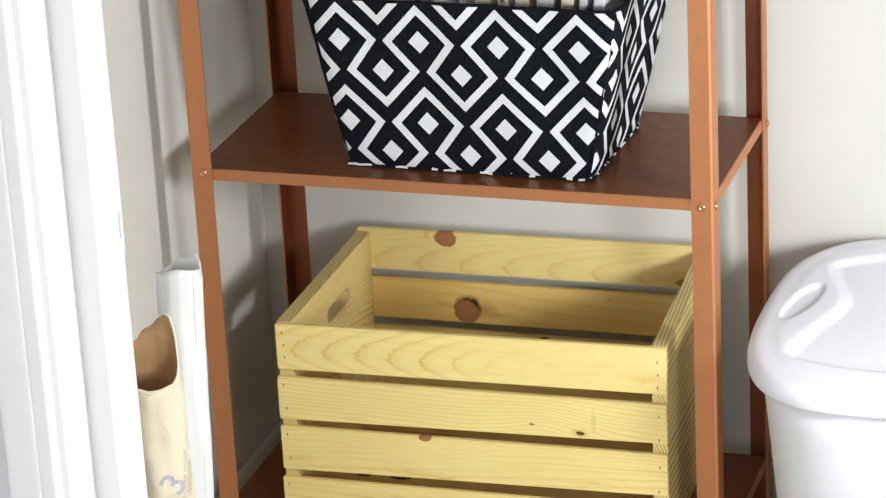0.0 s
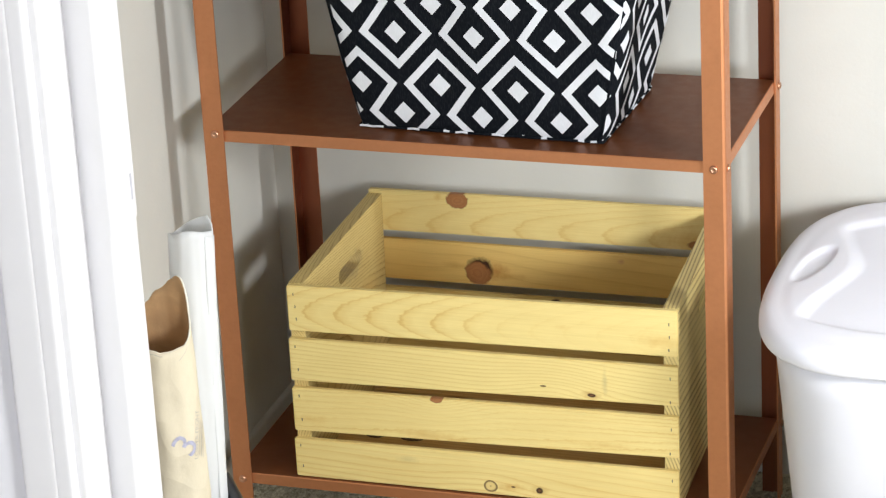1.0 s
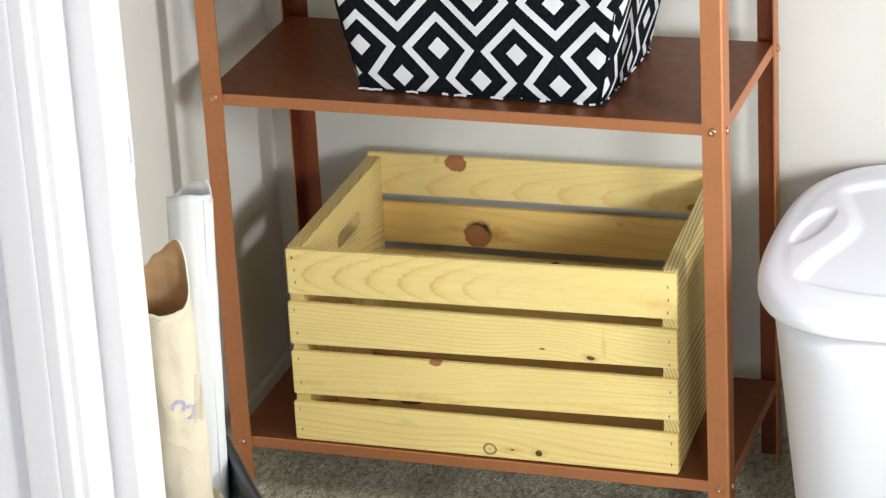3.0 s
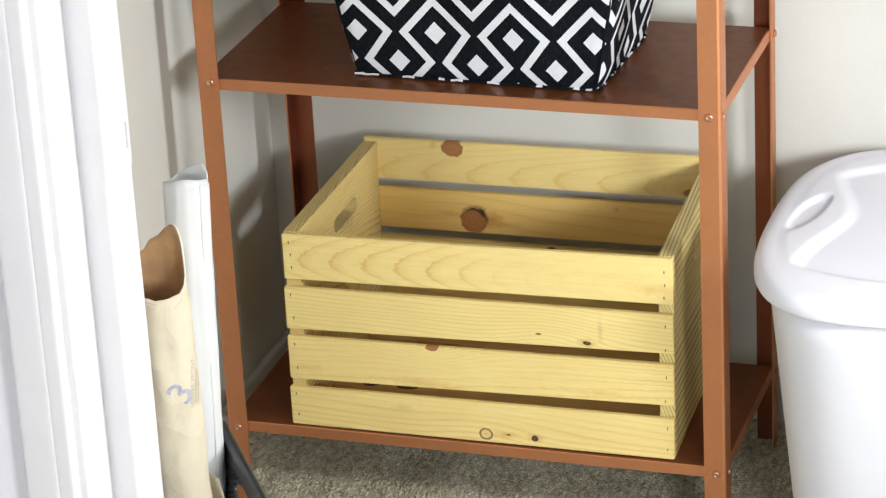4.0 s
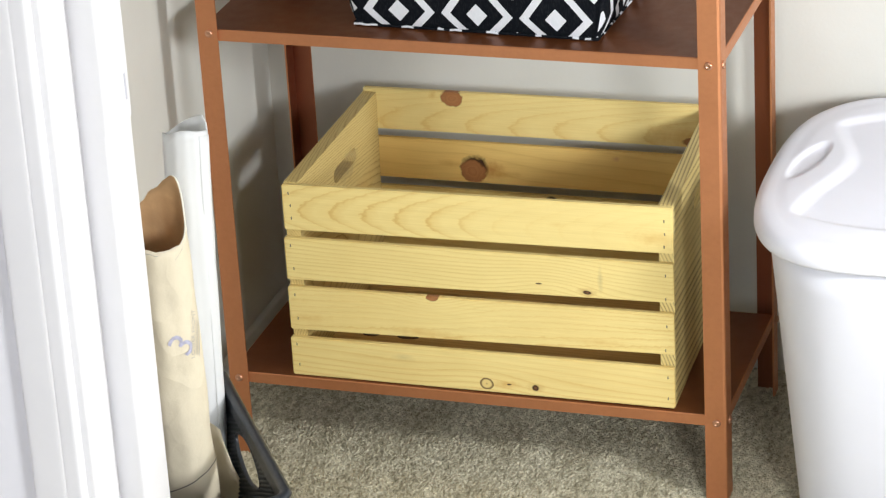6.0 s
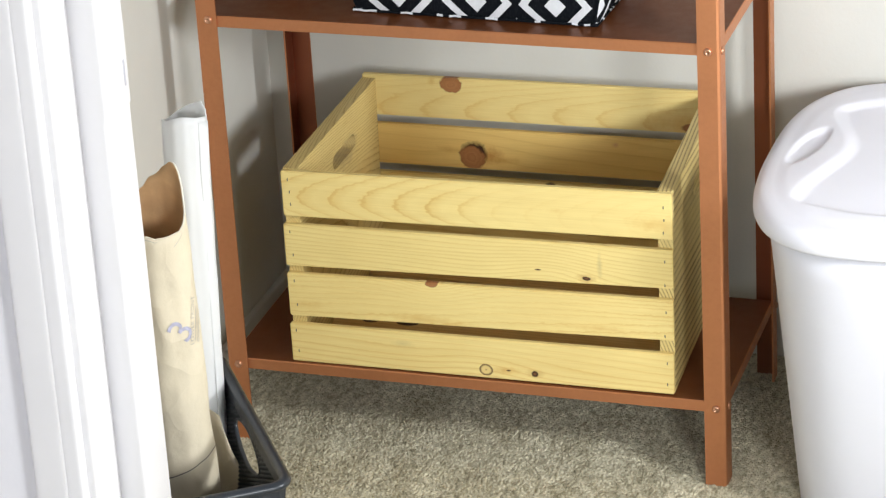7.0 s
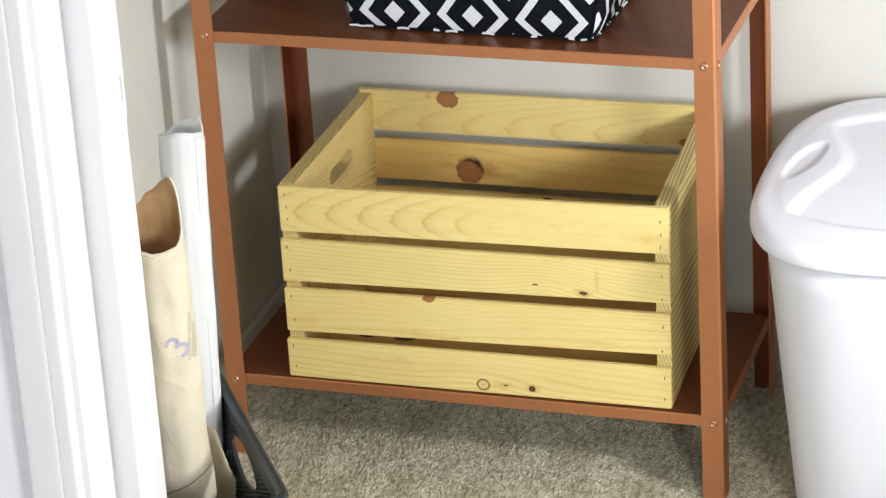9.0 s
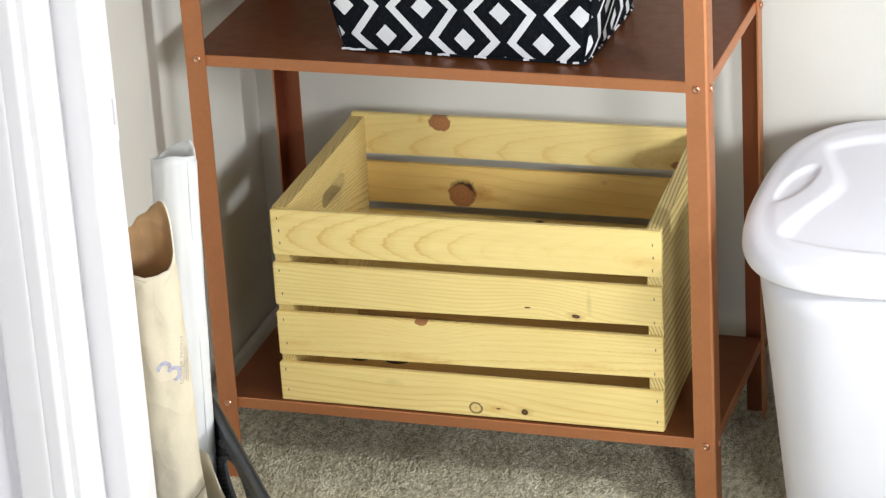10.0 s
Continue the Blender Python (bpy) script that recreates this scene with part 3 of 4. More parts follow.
part("end_board", end_board(0.0680, 0.0712, 0.1072, 0.3500), PINE_LEFT, crate, "end board with a rounded hand hole")
part("end_board", end_board(0.5082, 0.5106, 0.1080, 0.3560), PINE_RIGHT, crate, "end board with a rounded hand hole")
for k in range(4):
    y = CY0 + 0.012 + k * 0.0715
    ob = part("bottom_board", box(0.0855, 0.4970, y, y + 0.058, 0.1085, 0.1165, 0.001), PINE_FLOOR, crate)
    if k == 1:
        for x, r in ((0.130, 0.011), (0.176, 0.014)):
            bm = bmesh.new()
            loft(bm, [[(x + q * r * math.cos(a), 0.108 + q * 0.0075 * math.sin(a), 0.1165 + h) for a in (2 * math.pi * i / 20 for i in range(20))] for q, h in ((1, 0.0), (0.9, 0.0004), (0.4, 0.0005))], cap_end=True)
            part("knot", bm, KNOT_DARK, ob, "dark knot in the wood")


# ---- patterned fabric basket ----
basket = thing("fabric_basket", "black and white diamond-print canvas storage basket on a shelf", "storage basket")
BZ0, BZ1 = UP + 0.001, 0.742
LOWER = [Vector((0.162, 0.037, BZ0)), Vector((0.444, 0.030, BZ0)), Vector((0.452, 0.215, BZ0)), Vector((0.170, 0.222, BZ0))]
UPPER = [Vector((0.134, 0.004, BZ1)), Vector((0.487, -0.002, BZ1)), Vector((0.4925, 0.240, BZ1)), Vector((0.140, 0.246, BZ1))]


def wall_frame(i):
    """Origin, along and up axes of basket side i, with its slant length and the lengths of its lower and upper edge."""
    j = (i + 1) % 4
    o, ex = LOWER[i], (LOWER[j] - LOWER[i])
    w0 = ex.length
    ex.normalize()
    up = UPPER[i] - o
    up -= ex * up.dot(ex)
    slant = up.length
    up.normalize()
    return o, ex, up, slant, w0, (UPPER[i] - o).dot(ex), (UPPER[j] - o).dot(ex)


def wall_point(f, s, v, off=0.0):
    o, ex, up = f[:3]
    n = ex.cross(up)
    v1 = max(0.0, min(1.0, v / f[3]))
    near = max(0.0, min(s - f[5] * v1, f[4] + (f[6] - f[4]) * v1 - s))
    off -= 0.0035 * max(0, 1 - near / 0.014) ** 2 + 0.0022 * max(0, 1 - v / 0.014) ** 2
    sag = 0.0022 * math.sin(s * 37 + v * 11) * math.sin(math.pi * max(0, min(1, v / f[3]))) + 0.0012 * math.sin(s * 90 + 1.3) * v / f[3]
    return o + ex * s + up * v + n * (off + sag)


FRAMES = [wall_frame(i) for i in range(4)]
bm = bmesh.new()
NV, NS, seam = 32, 60, []
for f in FRAMES:
    rows = []
    for a in range(NV + 1):
        v = f[3] * a / NV
        s0, s1 = f[5] * a / NV, f[4] + (f[6] - f[4]) * a / NV
        rows.append([wall_point(f, s0 + (s1 - s0) * b / NS, v) for b in range(NS + 1)])
    grid = loft(bm, rows, close=False)
    seam += [r[0] for r in grid] + [r[-1] for r in grid]
bmesh.ops.remove_doubles(bm, verts=seam, dist=0.0062)
bm.faces.new([bm.verts.new(p) for p in LOWER[::-1]])
walls = part("basket_wall", bm, CLOTH_BLACK, basket, smooth=True)
sol = walls.modifiers.new("thickness", "SOLIDIFY")
sol.thickness, sol.offset = 0.003, -1


def clip(poly, inside, cross):
    out = []
    for p, q in zip(poly, poly[1:] + poly[:1]):
        a, b = inside(p), inside(q)
        if a:
            out.append(p)
        if a != b:
            out.append(cross(p, q))
    return out


def clip_line(poly, nx, ny, c):
    """Keeps the side nx * x + ny * y >= c."""
    side = lambda p: nx * p[0] + ny * p[1] - c
    return clip(poly, lambda p: side(p) >= 0, lambda p, q: tuple(a + (b - a) * side(p) / (side(p) - side(q)) for a, b in zip(p, q)))


PS, PV, HALF, STROKE = 0.0905, 0.0999, 0.0362, 0.0083


def pattern(f, shift):
    """Meander lines and small diamonds, clipped to one side of the basket."""
    o, ex, up, slant, w0, t0, t1 = f
    polys = []
    for row in range(-1, 4):
        va = 0.0592 + PV * row
        vb = va - 0.0363
        path = []
        for k in range(-3, 8):
            sa, sb = 0.0098 + PS * k + shift, 0.0098 + 0.0459 + PS * k + shift
            path += [(sa - HALF, va), (sa, va + HALF * 1.08), (sa + HALF, va), (sb - HALF, vb), (sb, vb - HALF * 1.08), (sb + HALF, vb)]
            for s, v in ((sa, va), (sb, vb)):
                polys.append([(s + 0.0122, v), (s, v + 0.0138), (s - 0.0122, v), (s, v - 0.0138)])
        pts = [Vector(p) for p in path]
        nrm = []
        for i in range(len(pts)):
            d0 = (pts[i] - pts[i - 1]).normalized() if i else (pts[1] - pts[0]).normalized()
            d1 = (pts[i + 1] - pts[i]).normalized() if i + 1 < len(pts) else d0
            n0, n1 = Vector((-d0.y, d0.x)), Vector((-d1.y, d1.x))
            m = (n0 + n1)
            nrm.append(m / max(0.3, (1 + n0.dot(n1))))
        h = STROKE / 2
        for i in range(len(pts) - 1):
            a, b, na, nb = pts[i], pts[i + 1], nrm[i], nrm[i + 1]
            for q in range(4):
                u0, u1 = q / 4, (q + 1) / 4
                p0, p1, m0, m1 = a.lerp(b, u0), a.lerp(b, u1), na.lerp(nb, u0), nb if q == 3 else na.lerp(nb, u1)
                polys.append([tuple(p0 - m0 * h), tuple(p1 - m1 * h), tuple(p1 + m1 * h), tuple(p0 + m0 * h)])
    fine = []
    for p in polys:
        s0, s1, v0, v1 = min(a for a, _ in p), max(a for a, _ in p), min(b for _, b in p), max(b for _, b in p)
        mid = (v0 + v1) / 2 / slant
        if s0 - t0 * mid > 0.022 and w0 + (t1 - w0) * mid - s1 > 0.022 and v0 > 0.016:
            fine.append(p)
            continue
        cell = 0.0036
        for i in range(math.floor(s0 / cell), math.ceil(s1 / cell)):
            for j in range(math.floor(v0 / cell), math.ceil(v1 / cell)):
                q = p
                for nx, ny, c in ((1, 0, i * cell), (-1, 0, -(i + 1) * cell), (0, 1, j * cell), (0, -1, -(j + 1) * cell)):
                    q = clip_line(q, nx, ny, c) if q else q
                if len(q) > 2:
                    fine.append(q)
    polys = fine
    bm = bmesh.new()
    ll, lr = math.hypot(slant, t0), math.hypot(slant, t1 - w0)
    for p in polys:
        p = clip_line(p, 0, 1, 0.001)
        p = clip_line(p, 0, -1, -slant + 0.002) if p else p
        p = clip_line(p, slant / ll, -t0 / ll, 0.0012) if p else p
        p = clip_line(p, -slant / lr, (t1 - w0) / lr, -w0 * slant / lr + 0.0012) if p else p
        if len(p) > 2:
            try:
                bm.faces.new([bm.verts.new(wall_point(f, s, v, 0.0008)) for s, v in p])
            except ValueError:
                pass
    return bm


for f, shift in zip(FRAMES, (0.0, 0.0335, 0.02, 0.05)):
    part("printed_pattern", pattern(f, shift), CLOTH_WHITE, basket, "white zigzag and diamond print")

# piping along the lower edge of the basket, alternately dark and pale
bm = bmesh.new()
hoops = []
for i in range(4):
    a, b = LOWER[i], LOWER[(i + 1) % 4]
    n = (b - a).cross(Vector((0, 0, 1))).normalized()
    for k in range(40):
        c = a.lerp(b, k / 40) + n * 0.0004 + Vector((0, 0, 0.0018 + 0.0005 * math.sin(k * 2.3)))
        hoops.append([c + n * 0.0014 * math.cos(t) + Vector((0, 0, 0.0013 * math.sin(t))) for t in (2 * math.pi * w / 6 for w in range(6))])
loft(bm, hoops + [hoops[0]])
bmesh.ops.remove_doubles(bm, verts=bm.verts, dist=1e-6)
bm.faces.ensure_lookup_table()
for k in range(160):
    if math.sin(k * 0.9) + 0.6 * math.sin(k * 2.3 + 1) > 0.5:
        for fc in bm.faces[6 * k:6 * k + 6]:
            fc.material_index = 1
part("piping", bm, [CLOTH_BLACK, CLOTH_WHITE], basket, "sewn edge with pale stitches")

# packets standing upright in the basket
PACKETS = [simple("packet_" + n, c, 0.5, vary=0.15, scale=60) for n, c in
           (("grey", (0.50, 0.49, 0.53)), ("pale", (0.74, 0.72, 0.73)), ("mauve", (0.62, 0.58, 0.64)), ("buff", (0.60, 0.52, 0.40)), ("white", (0.82, 0.81, 0.83)))]
ACCENT = [simple("accent_" + n, c, 0.45, vary=0.1) for n, c in (("red", (0.55, 0.10, 0.05)), ("blue", (0.10, 0.16, 0.42)), ("green", (0.03, 0.20, 0.12)))]
x = 0.172
k = 0
while x < 0.428:
    w = random.uniform(0.006, 0.019)
    y = 0.052 + random.uniform(0, 0.012)
    h = BZ1 + random.uniform(0.022, 0.05)
    ob = thing("packet", "slim upright paper packet standing in a fabric basket", "packet", "packets in the basket")
    tilt = Matrix.Identity(4)
    tilt[1][2] = -0.165
    tilt[0][2] = 0.19 * (x - 0.303) / 0.135
    tilt = Matrix.Translation((0, 0, BZ0)) @ tilt @ Matrix.Translation((0, 0, -BZ0))
    bm = box(x, x + w, y, y + 0.10, BZ0 + 0.004, h, 0.0016, 2)
    bmesh.ops.transform(bm, matrix=tilt, verts=bm.verts)
    part("sleeve", bm, PACKETS[(k * 7 + k // 3) % 5], ob)
    if k % 2 == 1:
        bm = box(x + w * 0.25, x + w * 0.6, y - 0.0006, y + 0.001, h - 0.03, h - 0.004)
        bmesh.ops.transform(bm, matrix=tilt, verts=bm.verts)
        part("label_strip", bm, ACCENT[k % 3 if k % 2 else (k + 1) % 3], ob)
    x += w + random.uniform(0.0010, 0.0055)
    k += 1


# ---- white bin with its lid ----
bin_ob = thing("trash_bin", "white plastic waste bin with a moulded lid, standing on carpet", "trash bin")
BIN_X, BIN_Y = 0.767, 0.101


def bowed(a, b, z, count=96, power=2.8):
    """A bowed rectangle round the bin's middle: half width a, half depth b."""
    out = []
    for k in range(count):
        t = 2 * math.pi * k / count
        c, q = math.cos(t), math.sin(t)
        out.append((BIN_X + a * math.copysign(abs(c) ** (2 / power), c), BIN_Y + b * math.copysign(abs(q) ** (2 / power), q), z))
    return out


bm = bmesh.new()
rings = [bowed(0.104 + 0.033 * t, 0.186 + 0.032 * t, 0.002 + 0.358 * t) for t in (u / 8 for u in range(9))]
rings = [bowed(0.098, 0.184, 0.000)] + rings
inner = [bowed(0.130, 0.214, 0.360), bowed(0.100, 0.186, 0.012)]
loft(bm, rings + inner, cap_start=True, cap_end=True)
part("bin_body", bm, GLASS_WHITE, bin_ob, smooth=True)

LZ = 0.348


def smoothstep(a, b, v):
    t = max(0.0, min(1.0, (v - a) / (b - a)))
    return t * t * (3 - 2 * t)


def lid_height(x, y):
    """The lid's top: a low crown with a sunk waisted middle and two hand hollows."""
    px, py = abs(x - BIN_X), y - BIN_Y
    h = 0.0050 * max(0, 1 - (px / 0.15) ** 2) * max(0, 1 - (py / 0.243) ** 2)
    side = 0.1030 - 0.036 * math.exp(-((y - 0.108) / 0.080) ** 2) - px
    front = y + 0.064 - 0.020 * (px / 0.085) ** 2
    back = 0.268 - 0.030 * (px / 0.08) ** 2 - y
    h -= 0.0052 * smoothstep(-0.004, 0.018, side) * smoothstep(-0.005, 0.012, front) * smoothstep(-0.004, 0.018, back)
    u, w = px - 0.1075 + 0.22 * (y - 0.108), y - 0.108
    h -= 0.0045 * smoothstep(1.02, 0.70, math.hypot(u / 0.0165, w / 0.056))
    return h


bm = bmesh.new()
COUNT, NR = 300, 84
outline = [bowed(0.1525 + g, 0.2270 + g, LZ + z, COUNT) for g, z in
           ((-0.005, 0.012), (-0.004, 0.008), (-0.001, 0.0075), (0.0, 0.010), (-0.0004, 0.0170), (-0.0018, 0.0225), (-0.0046, 0.0267), (-0.0088, 0.0293), (-0.0140, 0.0306), (-0.0200, 0.0312))]
rows = loft(bm, outline)
prev = rows[-1]
top_rings = []
for k in range(1, NR + 1):
    t = 1 - k / (NR + 0.3)
    edge = smoothstep(0, 0.12, 1 - t)
    ring = []
    for v in prev:
        x, y = BIN_X + (v.co.x - BIN_X) * t, BIN_Y + (v.co.y - BIN_Y) * t
        ring.append(bm.verts.new((x, y, LZ + 0.0312 + edge * lid_height(x, y))))
    top_rings.append(ring)
for a, b in zip([prev] + top_rings, top_rings):
    for i in range(COUNT):
        j = (i + 1) % COUNT
        bm.faces.new((a[i], a[j], b[j], b[i]))
bm.faces.new(top_rings[-1])
part("bin_lid", bm, GLASS_WHITE, bin_ob, "white lid with a sunk middle and hand hollows", smooth=True)


# ---- black basket holding rolls of paper ----
caddy = thing("plastic_basket", "black ribbed plastic basket with cut-out handles holding paper rolls", "basket")
RIM_Z = 0.28
CORNER = Vector((0.278, -0.562, 0))
AX, BX = Vector((-0.565, 0.825, 0)).normalized(), Vector((-0.825, -0.565, 0)).normalized()
LA, LB = 0.29, 0.185


def caddy_point(a, b, z):
    """a runs along the long side from the near corner, b across; the walls taper to the bottom."""
    t = 0.028 * (1 - z / RIM_Z)
    a = t + a * (LA - 2 * t) / LA
    b = t + b * (LB - 2 * t) / LB
    return CORNER + AX * a + BX * b + Vector((0, 0, z))


HOLE_A, HOLE_Z, HOLE_W, HOLE_H = 0.147, 0.2450, 0.056, 0.0200


def in_hole(a, z):
    return (abs(a - HOLE_A) / HOLE_W) ** 1.7 + (abs(z - HOLE_Z) / HOLE_H) ** 1.7 < 1


def side_panel(p, q, z0, z1, hole, n, m):
    """A ribbed wall between plan points p and q (a, b), with an optional handle opening."""
    bm = bmesh.new()
    pts = {}
    normal = Vector((q[1] - p[1], -(q[0] - p[0]), 0)).normalized()
    nw = AX * normal.x + BX * normal.y
    length = math.hypot(q[0] - p[0], q[1] - p[1])
    for i in range(n + 1):
        for j in range(m + 1):
            u, w = i / n, j / m
            z = z0 + (z1 - z0) * w
            rib = 0.0011 * math.sin(2 * math.pi * (z + 0.47 * u * length) / 0.0048) * (1 if 0.02 < z < RIM_Z - 0.016 else 0)
            pts[i, j] = bm.verts.new(caddy_point(p[0] + (q[0] - p[0]) * u, p[1] + (q[1] - p[1]) * u, z) + nw * rib)
    for i in range(n):
        for j in range(m):
            a, z = (i + 0.5) / n * length, z0 + (z1 - z0) * (j + 0.5) / m
            if hole and in_hole(a, z):
                continue
            bm.faces.new((pts[i, j], pts[i + 1, j], pts[i + 1, j + 1], pts[i, j + 1]))
    for v in [v for v in bm.verts if not v.link_faces]:
        bm.verts.remove(v)
    return bm


def handle_edge(b):
    """Rounded lip round a handle opening in a long side."""
    bm = bmesh.new()
    rings = []
    for k in range(40):
        t = 2 * math.pi * k / 40
        c, q = math.cos(t), math.sin(t)
        a, z = HOLE_A + HOLE_W * math.copysign(abs(c) ** (2 / 1.7), c), HOLE_Z + HOLE_H * math.copysign(abs(q) ** (2 / 1.7), q)
        o, e = caddy_point(a, b, z), (AX * c + Vector((0, 0, 1)) * q).normalized()
        rings.append([o + e * 0.0017 * math.cos(w) + BX * 0.0024 * math.sin(w) for w in (2 * math.pi * i / 8 for i in range(8))])
    loft(bm, rings + [rings[0]])
    bmesh.ops.remove_doubles(bm, verts=bm.verts, dist=1e-6)
    bmesh.ops.recalc_face_normals(bm, faces=bm.faces)
    return bm


for p, q, hole, n, m in (((0, 0), (LA, 0), 0.0, 120, 190), ((LA, 0), (LA, LB), None, 30, 190), ((LA, LB), (0, LB), None, 40, 190), ((0, LB), (0, 0), None, 30, 190)):
    ob = part("side_panel", side_panel(p, q, 0.006, RIM_Z - 0.004, hole is not None, n, m), BLACK_PLASTIC, caddy, smooth=True)
    so = ob.modifiers.new("thickness", "SOLIDIFY")
    so.thickness, so.offset = 0.003, 0
    if hole is not None:
        part("handle_edge", handle_edge(hole), BLACK_PLASTIC, ob, smooth=True)
bm = bmesh.new()
bm.faces.new([bm.verts.new(caddy_point(a, b, 0.007)) for a, b in ((0, 0), (LA, 0), (LA, LB), (0, LB))])
ob = part("bottom", bm, BLACK_PLASTIC, caddy)
so = ob.modifiers.new("thickness", "SOLIDIFY")
so.thickness = 0.003


def swept_rim(w, tall):
    """Rounded rim round the top, with rounded corners."""
    path = round_rect(-0.003, LA + 0.003, -0.003, LB + 0.003, 0.016, 0, 6)
    bm = bmesh.new()
    rings = []
    for i, p in enumerate(path):
        a, b = Vector(path[i - 1]), Vector(path[(i + 1) % len(path)])
        d = (b - a).normalized()
        nrm = Vector((d.y, -d.x, 0))
        ring = []
        for k in range(10):
            t = 2 * math.pi * k / 10
            q = Vector(p) + nrm * (w * math.cos(t))
            ring.append(CORNER + AX * q.x + BX * q.y + Vector((0, 0, RIM_Z - 0.002 + tall * math.sin(t))))
        rings.append(ring)
    loft(bm, rings + [rings[0]])
    bmesh.ops.remove_doubles(bm, verts=bm.verts, dist=1e-6)
    bmesh.ops.recalc_face_normals(bm, faces=bm.faces)
    return bm


part("rim", swept_rim(0.0062, 0.0048), BLACK_PLASTIC, caddy, "rounded black rim", smooth=True)


def tube_point(cx, cy, r, lean, ang, z):
    return Vector((cx + lean[0] * z + r * math.cos(ang), cy + lean[1] * z + r * math.sin(ang), z))


def paper_tube(name, label, cx, cy, r, lean, z0, top, mats, wrinkle=0.0):
    """A rolled sheet; top(angle) is the height of its uneven upper edge."""
    ob = thing(name, label, "paper roll")
    n, m = 72, 60
    bm = bmesh.new()
    for rr, flip in ((r, False), (r - 0.0016, True)):
        rings = []
        for j in range(m + 1):
            ring = []
            for i in range(n):
                a = 2 * math.pi * i / n
                z = z0 + (top(a) - z0) * j / m
                w = wrinkle * noise.noise(Vector((math.cos(a) * 2.2, math.sin(a) * 2.2, z * 16)))
                ring.append(tube_point(cx, cy, rr + w, lean, a, z))
            rings.append(ring[::-1] if flip else ring)
        rows = loft(bm, rings)
        if flip:
            inner_row = rows[-1][::-1]
        else:
            outer_row = rows[-1]
            count = len(bm.faces)
    for i in range(n):
        j = (i + 1) % n
        bm.faces.new((outer_row[i], outer_row[j], inner_row[j], inner_row[i]))
    bm.faces.ensure_lookup_table()
    for fc in bm.faces[count:count + n * m]:
        fc.material_index = 1
    for fc in bm.faces[-n:]:
        fc.material_index = len(mats) - 1 if len(mats) > 2 else 0
    part("rolled_sheet", bm, mats, ob, smooth=True)
    return ob


T_C, T_R, T_LEAN = (0.1365, -0.462), 0.0325, (-0.029, 0.0)
CAM_ANG = math.atan2(EYE_AT[1] - T_C[1], EYE_AT[0] - T_C[0])


def kraft_top(a):
    d = math.cos(a - CAM_ANG)
    return 0.5172 - 0.0218 * math.tanh(3.0 * d) + 0.0015 * math.sin(3 * a + 1) + 0.001 * math.sin(7 * a) + 0.032 * math.sin(a - CAM_ANG + 0.15) * max(0, -d) ** 0.7 - 0.01 * max(0, -d - 0.5) + 0.003 * noise.noise(Vector((math.cos(a) * 5, math.sin(a) * 5, 0.3)))


kraft = paper_tube("kraft_paper_roll", "tan kraft paper roll with a torn top, stamped in grey-blue", T_C[0], T_C[1], T_R, T_LEAN, 0.012, kraft_top, [KRAFT, KRAFT_IN, TORN], 0.0022)


def on_tube(ang0, z0, turn, lift=0.0005):
    """Wraps flat writing round the kraft roll, turned by so many degrees."""
    c, s = math.cos(radians(turn)), math.sin(radians(turn))

    def place(u, v):
        du, dv = c * u - s * v, s * u + c * v
        a, z = ang0 + du / T_R, z0 + dv
        w = 0.0022 * noise.noise(Vector((math.cos(a) * 2.2, math.sin(a) * 2.2, z * 16)))
        return tube_point(T_C[0], T_C[1], T_R + w + lift, T_LEAN, a, z)
    return place


text_mesh("stamped_number", "3", 0.040, INK, kraft, on_tube(CAM_ANG + 0.47, 0.391, 50, 0.0007), "grey-blue stamped numeral")
text_mesh("stamped_inscription", "LOWER FRONT", 0.0072, INK_GREY, kraft, on_tube(CAM_ANG + 0.90, 0.398, 80, 0.0007), "small grey stamped words")
for k in range(3):
    f0 = on_tube(CAM_ANG + 1.02 + 0.08 * k, 0.393 - 0.002 * k, 80, 0.0006)
    bm = bmesh.new()
    loft(bm, [[f0(-0.018 + 0.036 * i / 8, w) for i in range(9)] for w in (-0.0004, 0.0004)], close=False)
    part("stamped_line", bm, INK_GREY, kraft)
for k, (a0, a1) in enumerate(((-1.2, 0.05), (-1.1, -0.25), (0.55, 0.95))):
    bm = bmesh.new()
    along = [CAM_ANG + a0 + (a1 - a0) * i / 16 for i in range(17)]
    loft(bm, [[on_tube(a, kraft_top(a) - 0.0030 - 0.0045 * k * (1 - i / 16) - w, 0, 0.0006)(0, 0) for i, a in enumerate(along)] for w in (0.0006, 0.0)], close=False)
    part("torn_crease", bm, INK_GREY, kraft)
for z in (0.237,):
    bm = bmesh.new()
    rows = []
    for w in (-0.0006, 0.0006):
        row = []
        for i in range(33):
            a = CAM_ANG - 1.5 + 3.0 * i / 32
            row.append(on_tube(a, z + w + 0.013 * math.sin((a - CAM_ANG) * 1.1), 0, 0.0006)(0, 0))
        rows.append(row)
    loft(bm, rows, close=False)
    part("pencil_line", bm, PENCIL, kraft)

W_C, W_R, W_LEAN = (0.1105, -0.378), 0.0228, (0.031, 0.0)
W_ANG = math.atan2(EYE_AT[1] - W_C[1], EYE_AT[0] - W_C[0])


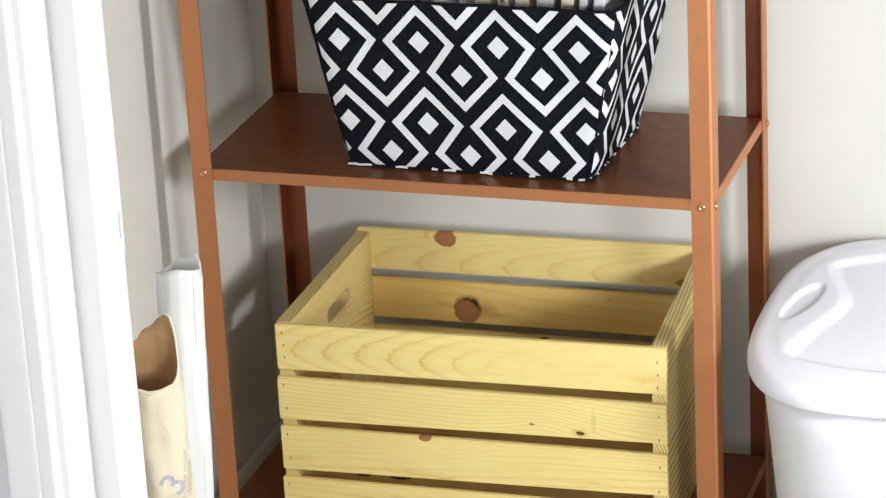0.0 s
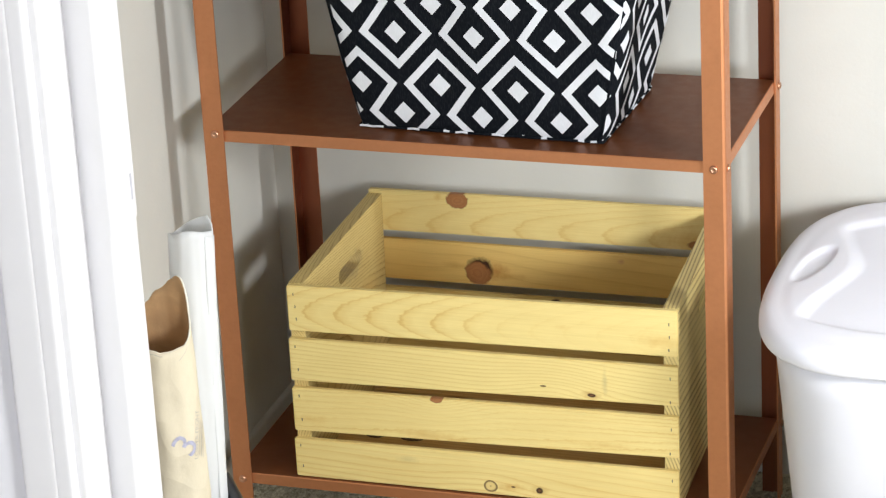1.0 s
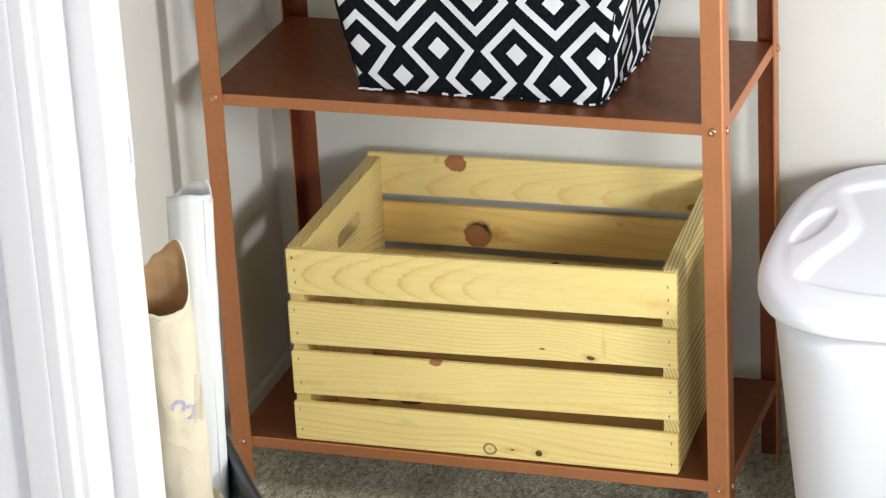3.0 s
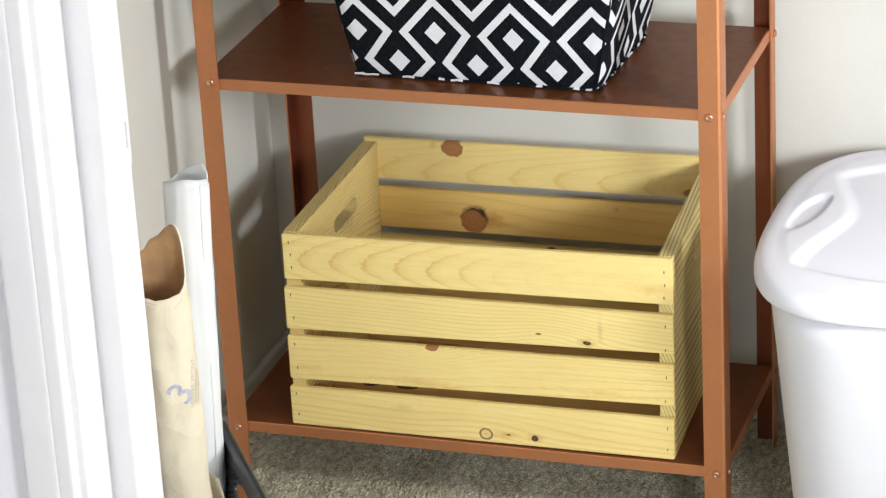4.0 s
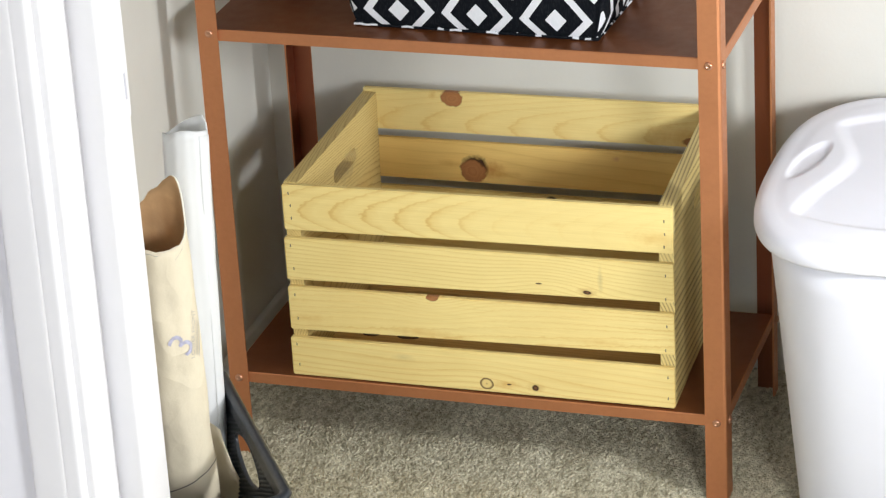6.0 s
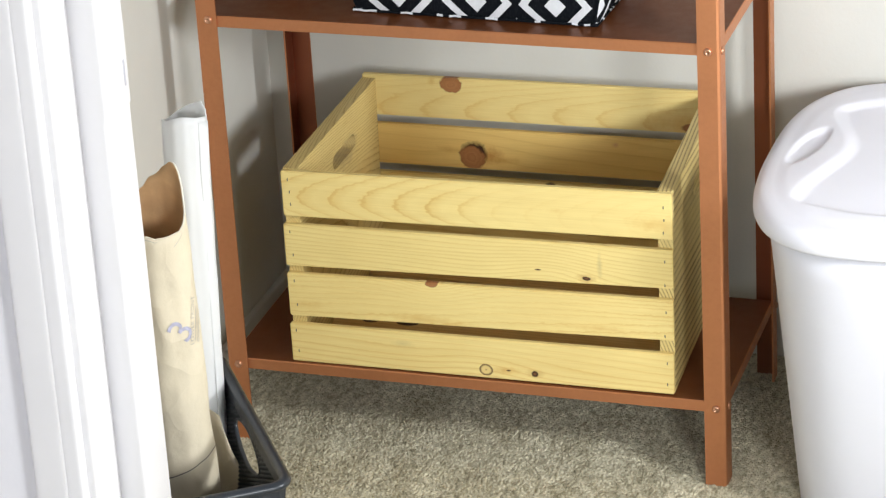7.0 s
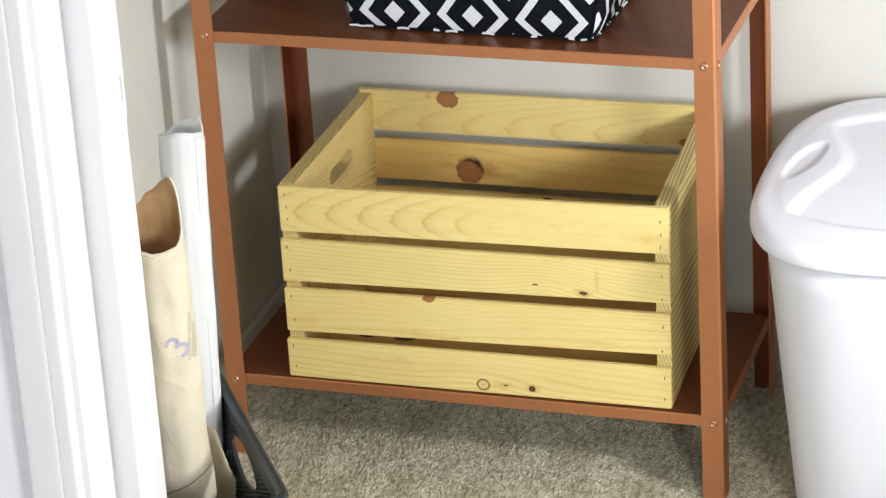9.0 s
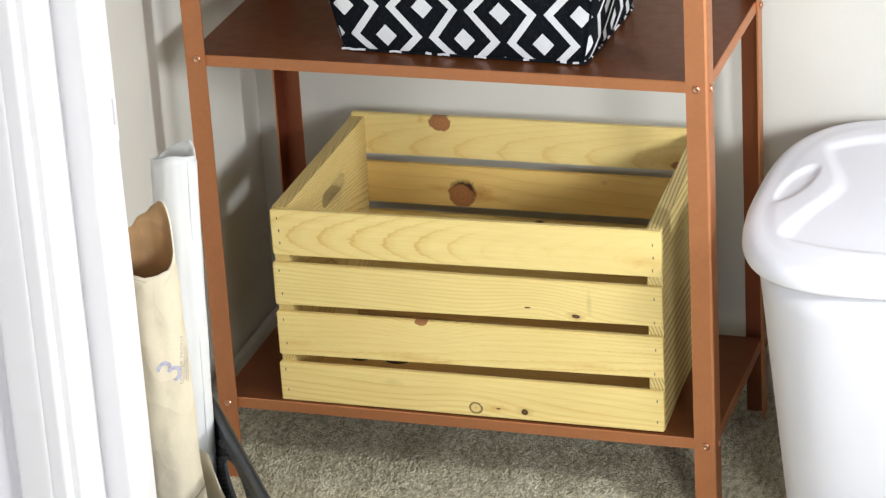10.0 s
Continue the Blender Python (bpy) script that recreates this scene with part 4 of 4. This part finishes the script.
def white_top(a):
    """Near edge cut level as seen from the doorway, far edge rising to a pointed corner."""
    c, q = math.cos(a - W_ANG), math.sin(a - W_ANG)
    rise = 0.0
    if c < 0:
        rise = 0.0185 * (q + 1) / 1.8 + 0.004 * (1 - q * q) if q < 0.8 else 0.0199 - 0.06 * (q - 0.8)
        rise *= smoothstep(0.0, -0.2, c)
    return 0.573 + 0.0104 * c + rise + 0.0007 * math.sin(4 * a + 0.5) + 0.0022 * smoothstep(-0.8, -1.0, q)


white = paper_tube("white_paper_roll", "loose roll of plain white paper standing in a black basket", W_C[0], W_C[1], W_R, W_LEAN, 0.012, white_top, [PAPER, PAPER], 0.0016)
bm = bmesh.new()
rows = []
for j in range(41):
    z = 0.02 + 0.552 * j / 40
    rows.append([tube_point(W_C[0], W_C[1], W_R + 0.0012 + 0.0012 * math.sin(z * 9 + 1), W_LEAN, W_ANG + 0.62 + 0.10 * k + 0.05 * math.sin(z * 7), z + 0.004 - 0.0006 * k) for k in range(9)])
loft(bm, rows, close=False)
ob = part("loose_flap", bm, PAPER, white, "free edge of the rolled paper", smooth=True)
so = ob.modifiers.new("thickness", "SOLIDIFY")
so.thickness = 0.0005
sheet = thing("kraft_sheet", "creased tan paper sheet tucked behind a paper roll", "paper sheet")
bm = bmesh.new()
EDGE = ((0.012, 0.180, -0.440), (0.08, 0.184, -0.432), (0.15, 0.182, -0.418), (0.175, 0.174, -0.412), (0.20, 0.162, -0.410), (0.225, 0.151, -0.410), (0.245, 0.144, -0.410), (0.262, 0.139, -0.410))
rows = []
for z, x, y in EDGE:
    rows.append([(x + 0.013 - 0.060 * k / 9, y + 0.010 * math.sin(k * 0.6 + z * 22) - 0.003 * k / 9, z) for k in range(10)])
loft(bm, rows, close=False)
ob = part("folded_sheet", bm, KRAFT, sheet, smooth=True)
so = ob.modifiers.new("thickness", "SOLIDIFY")
so.thickness = 0.0012


# ---- carpet pile ----
def carpet_pile(x0, x1, y0, y1, step):
    rng = np.random.default_rng(5)
    gx, gy = np.meshgrid(np.arange(x0, x1, step), np.arange(y0, y1, step))
    n = gx.size
    base = np.stack([gx.ravel(), gy.ravel(), np.zeros(n)], 1) + np.c_[rng.uniform(-0.5, 0.5, (n, 2)) * step, np.zeros(n)]
    k = 4
    ang = np.arange(k) * 2 * np.pi / k
    verts = []
    tall = rng.uniform(0.0058, 0.0072, n)
    lean = rng.normal(0, 0.0016, (n, 2)) + np.array([0.0010, -0.0012])
    twist = rng.uniform(0, 6.28, n)
    fat = rng.uniform(0.92, 1.38, n)
    for r, h in ((0.0018, 0.0), (0.0021, 0.70)):
        a = ang[None, :] + twist[:, None] + h * 1.2
        jit = rng.uniform(0.75, 1.25, (n, k))
        px = base[:, :1] + lean[:, :1] * h + r * jit * fat[:, None] * np.cos(a)
        py = base[:, 1:2] + lean[:, 1:] * h + r * jit * fat[:, None] * np.sin(a)
        pz = tall[:, None] * (h + 0.10 * rng.uniform(-1, 1, (n, k)) * (h > 0.5))
        verts.append(np.stack([px, py, pz], 2))
    tip = np.stack([base[:, 0] + lean[:, 0], base[:, 1] + lean[:, 1], tall], 1)[:, None, :]
    allv = np.concatenate(verts + [tip], 1)
    allv[:, :, 2] -= 0.0046
    per = allv.shape[1]
    faces = [(i, (i + 1) % k, k + (i + 1) % k, k + i) for i in range(k)]
    tris = [(k + i, k + (i + 1) % k, 2 * k) for i in range(k)]
    off = (np.arange(n) * per)[:, None, None]
    q = (np.array(faces)[None] + off).reshape(-1, 4)
    t = (np.array(tris)[None] + off).reshape(-1, 3)
    me = bpy.data.meshes.new("carpet_pile")
    me.vertices.add(n * per)
    me.vertices.foreach_set("co", allv.reshape(-1))
    loops = np.concatenate([q.ravel(), t.ravel()])
    me.loops.add(len(loops))
    me.loops.foreach_set("vertex_index", loops.astype(np.int32))
    starts = np.concatenate([np.arange(len(q)) * 4, len(q) * 4 + np.arange(len(t)) * 3])
    me.polygons.add(len(q) + len(t))
    me.polygons.foreach_set("loop_start", starts.astype(np.int32))
    me.update(calc_edges=True)
    me.validate()
    me.materials.append(CARPET)
    return tagged(new("carpet_pile", me), "short beige carpet tufts", "carpet", kind="stuff")


carpet_pile(LEFT_X + 0.012, 0.80, -0.15, BACK_Y - 0.012, 0.0029)
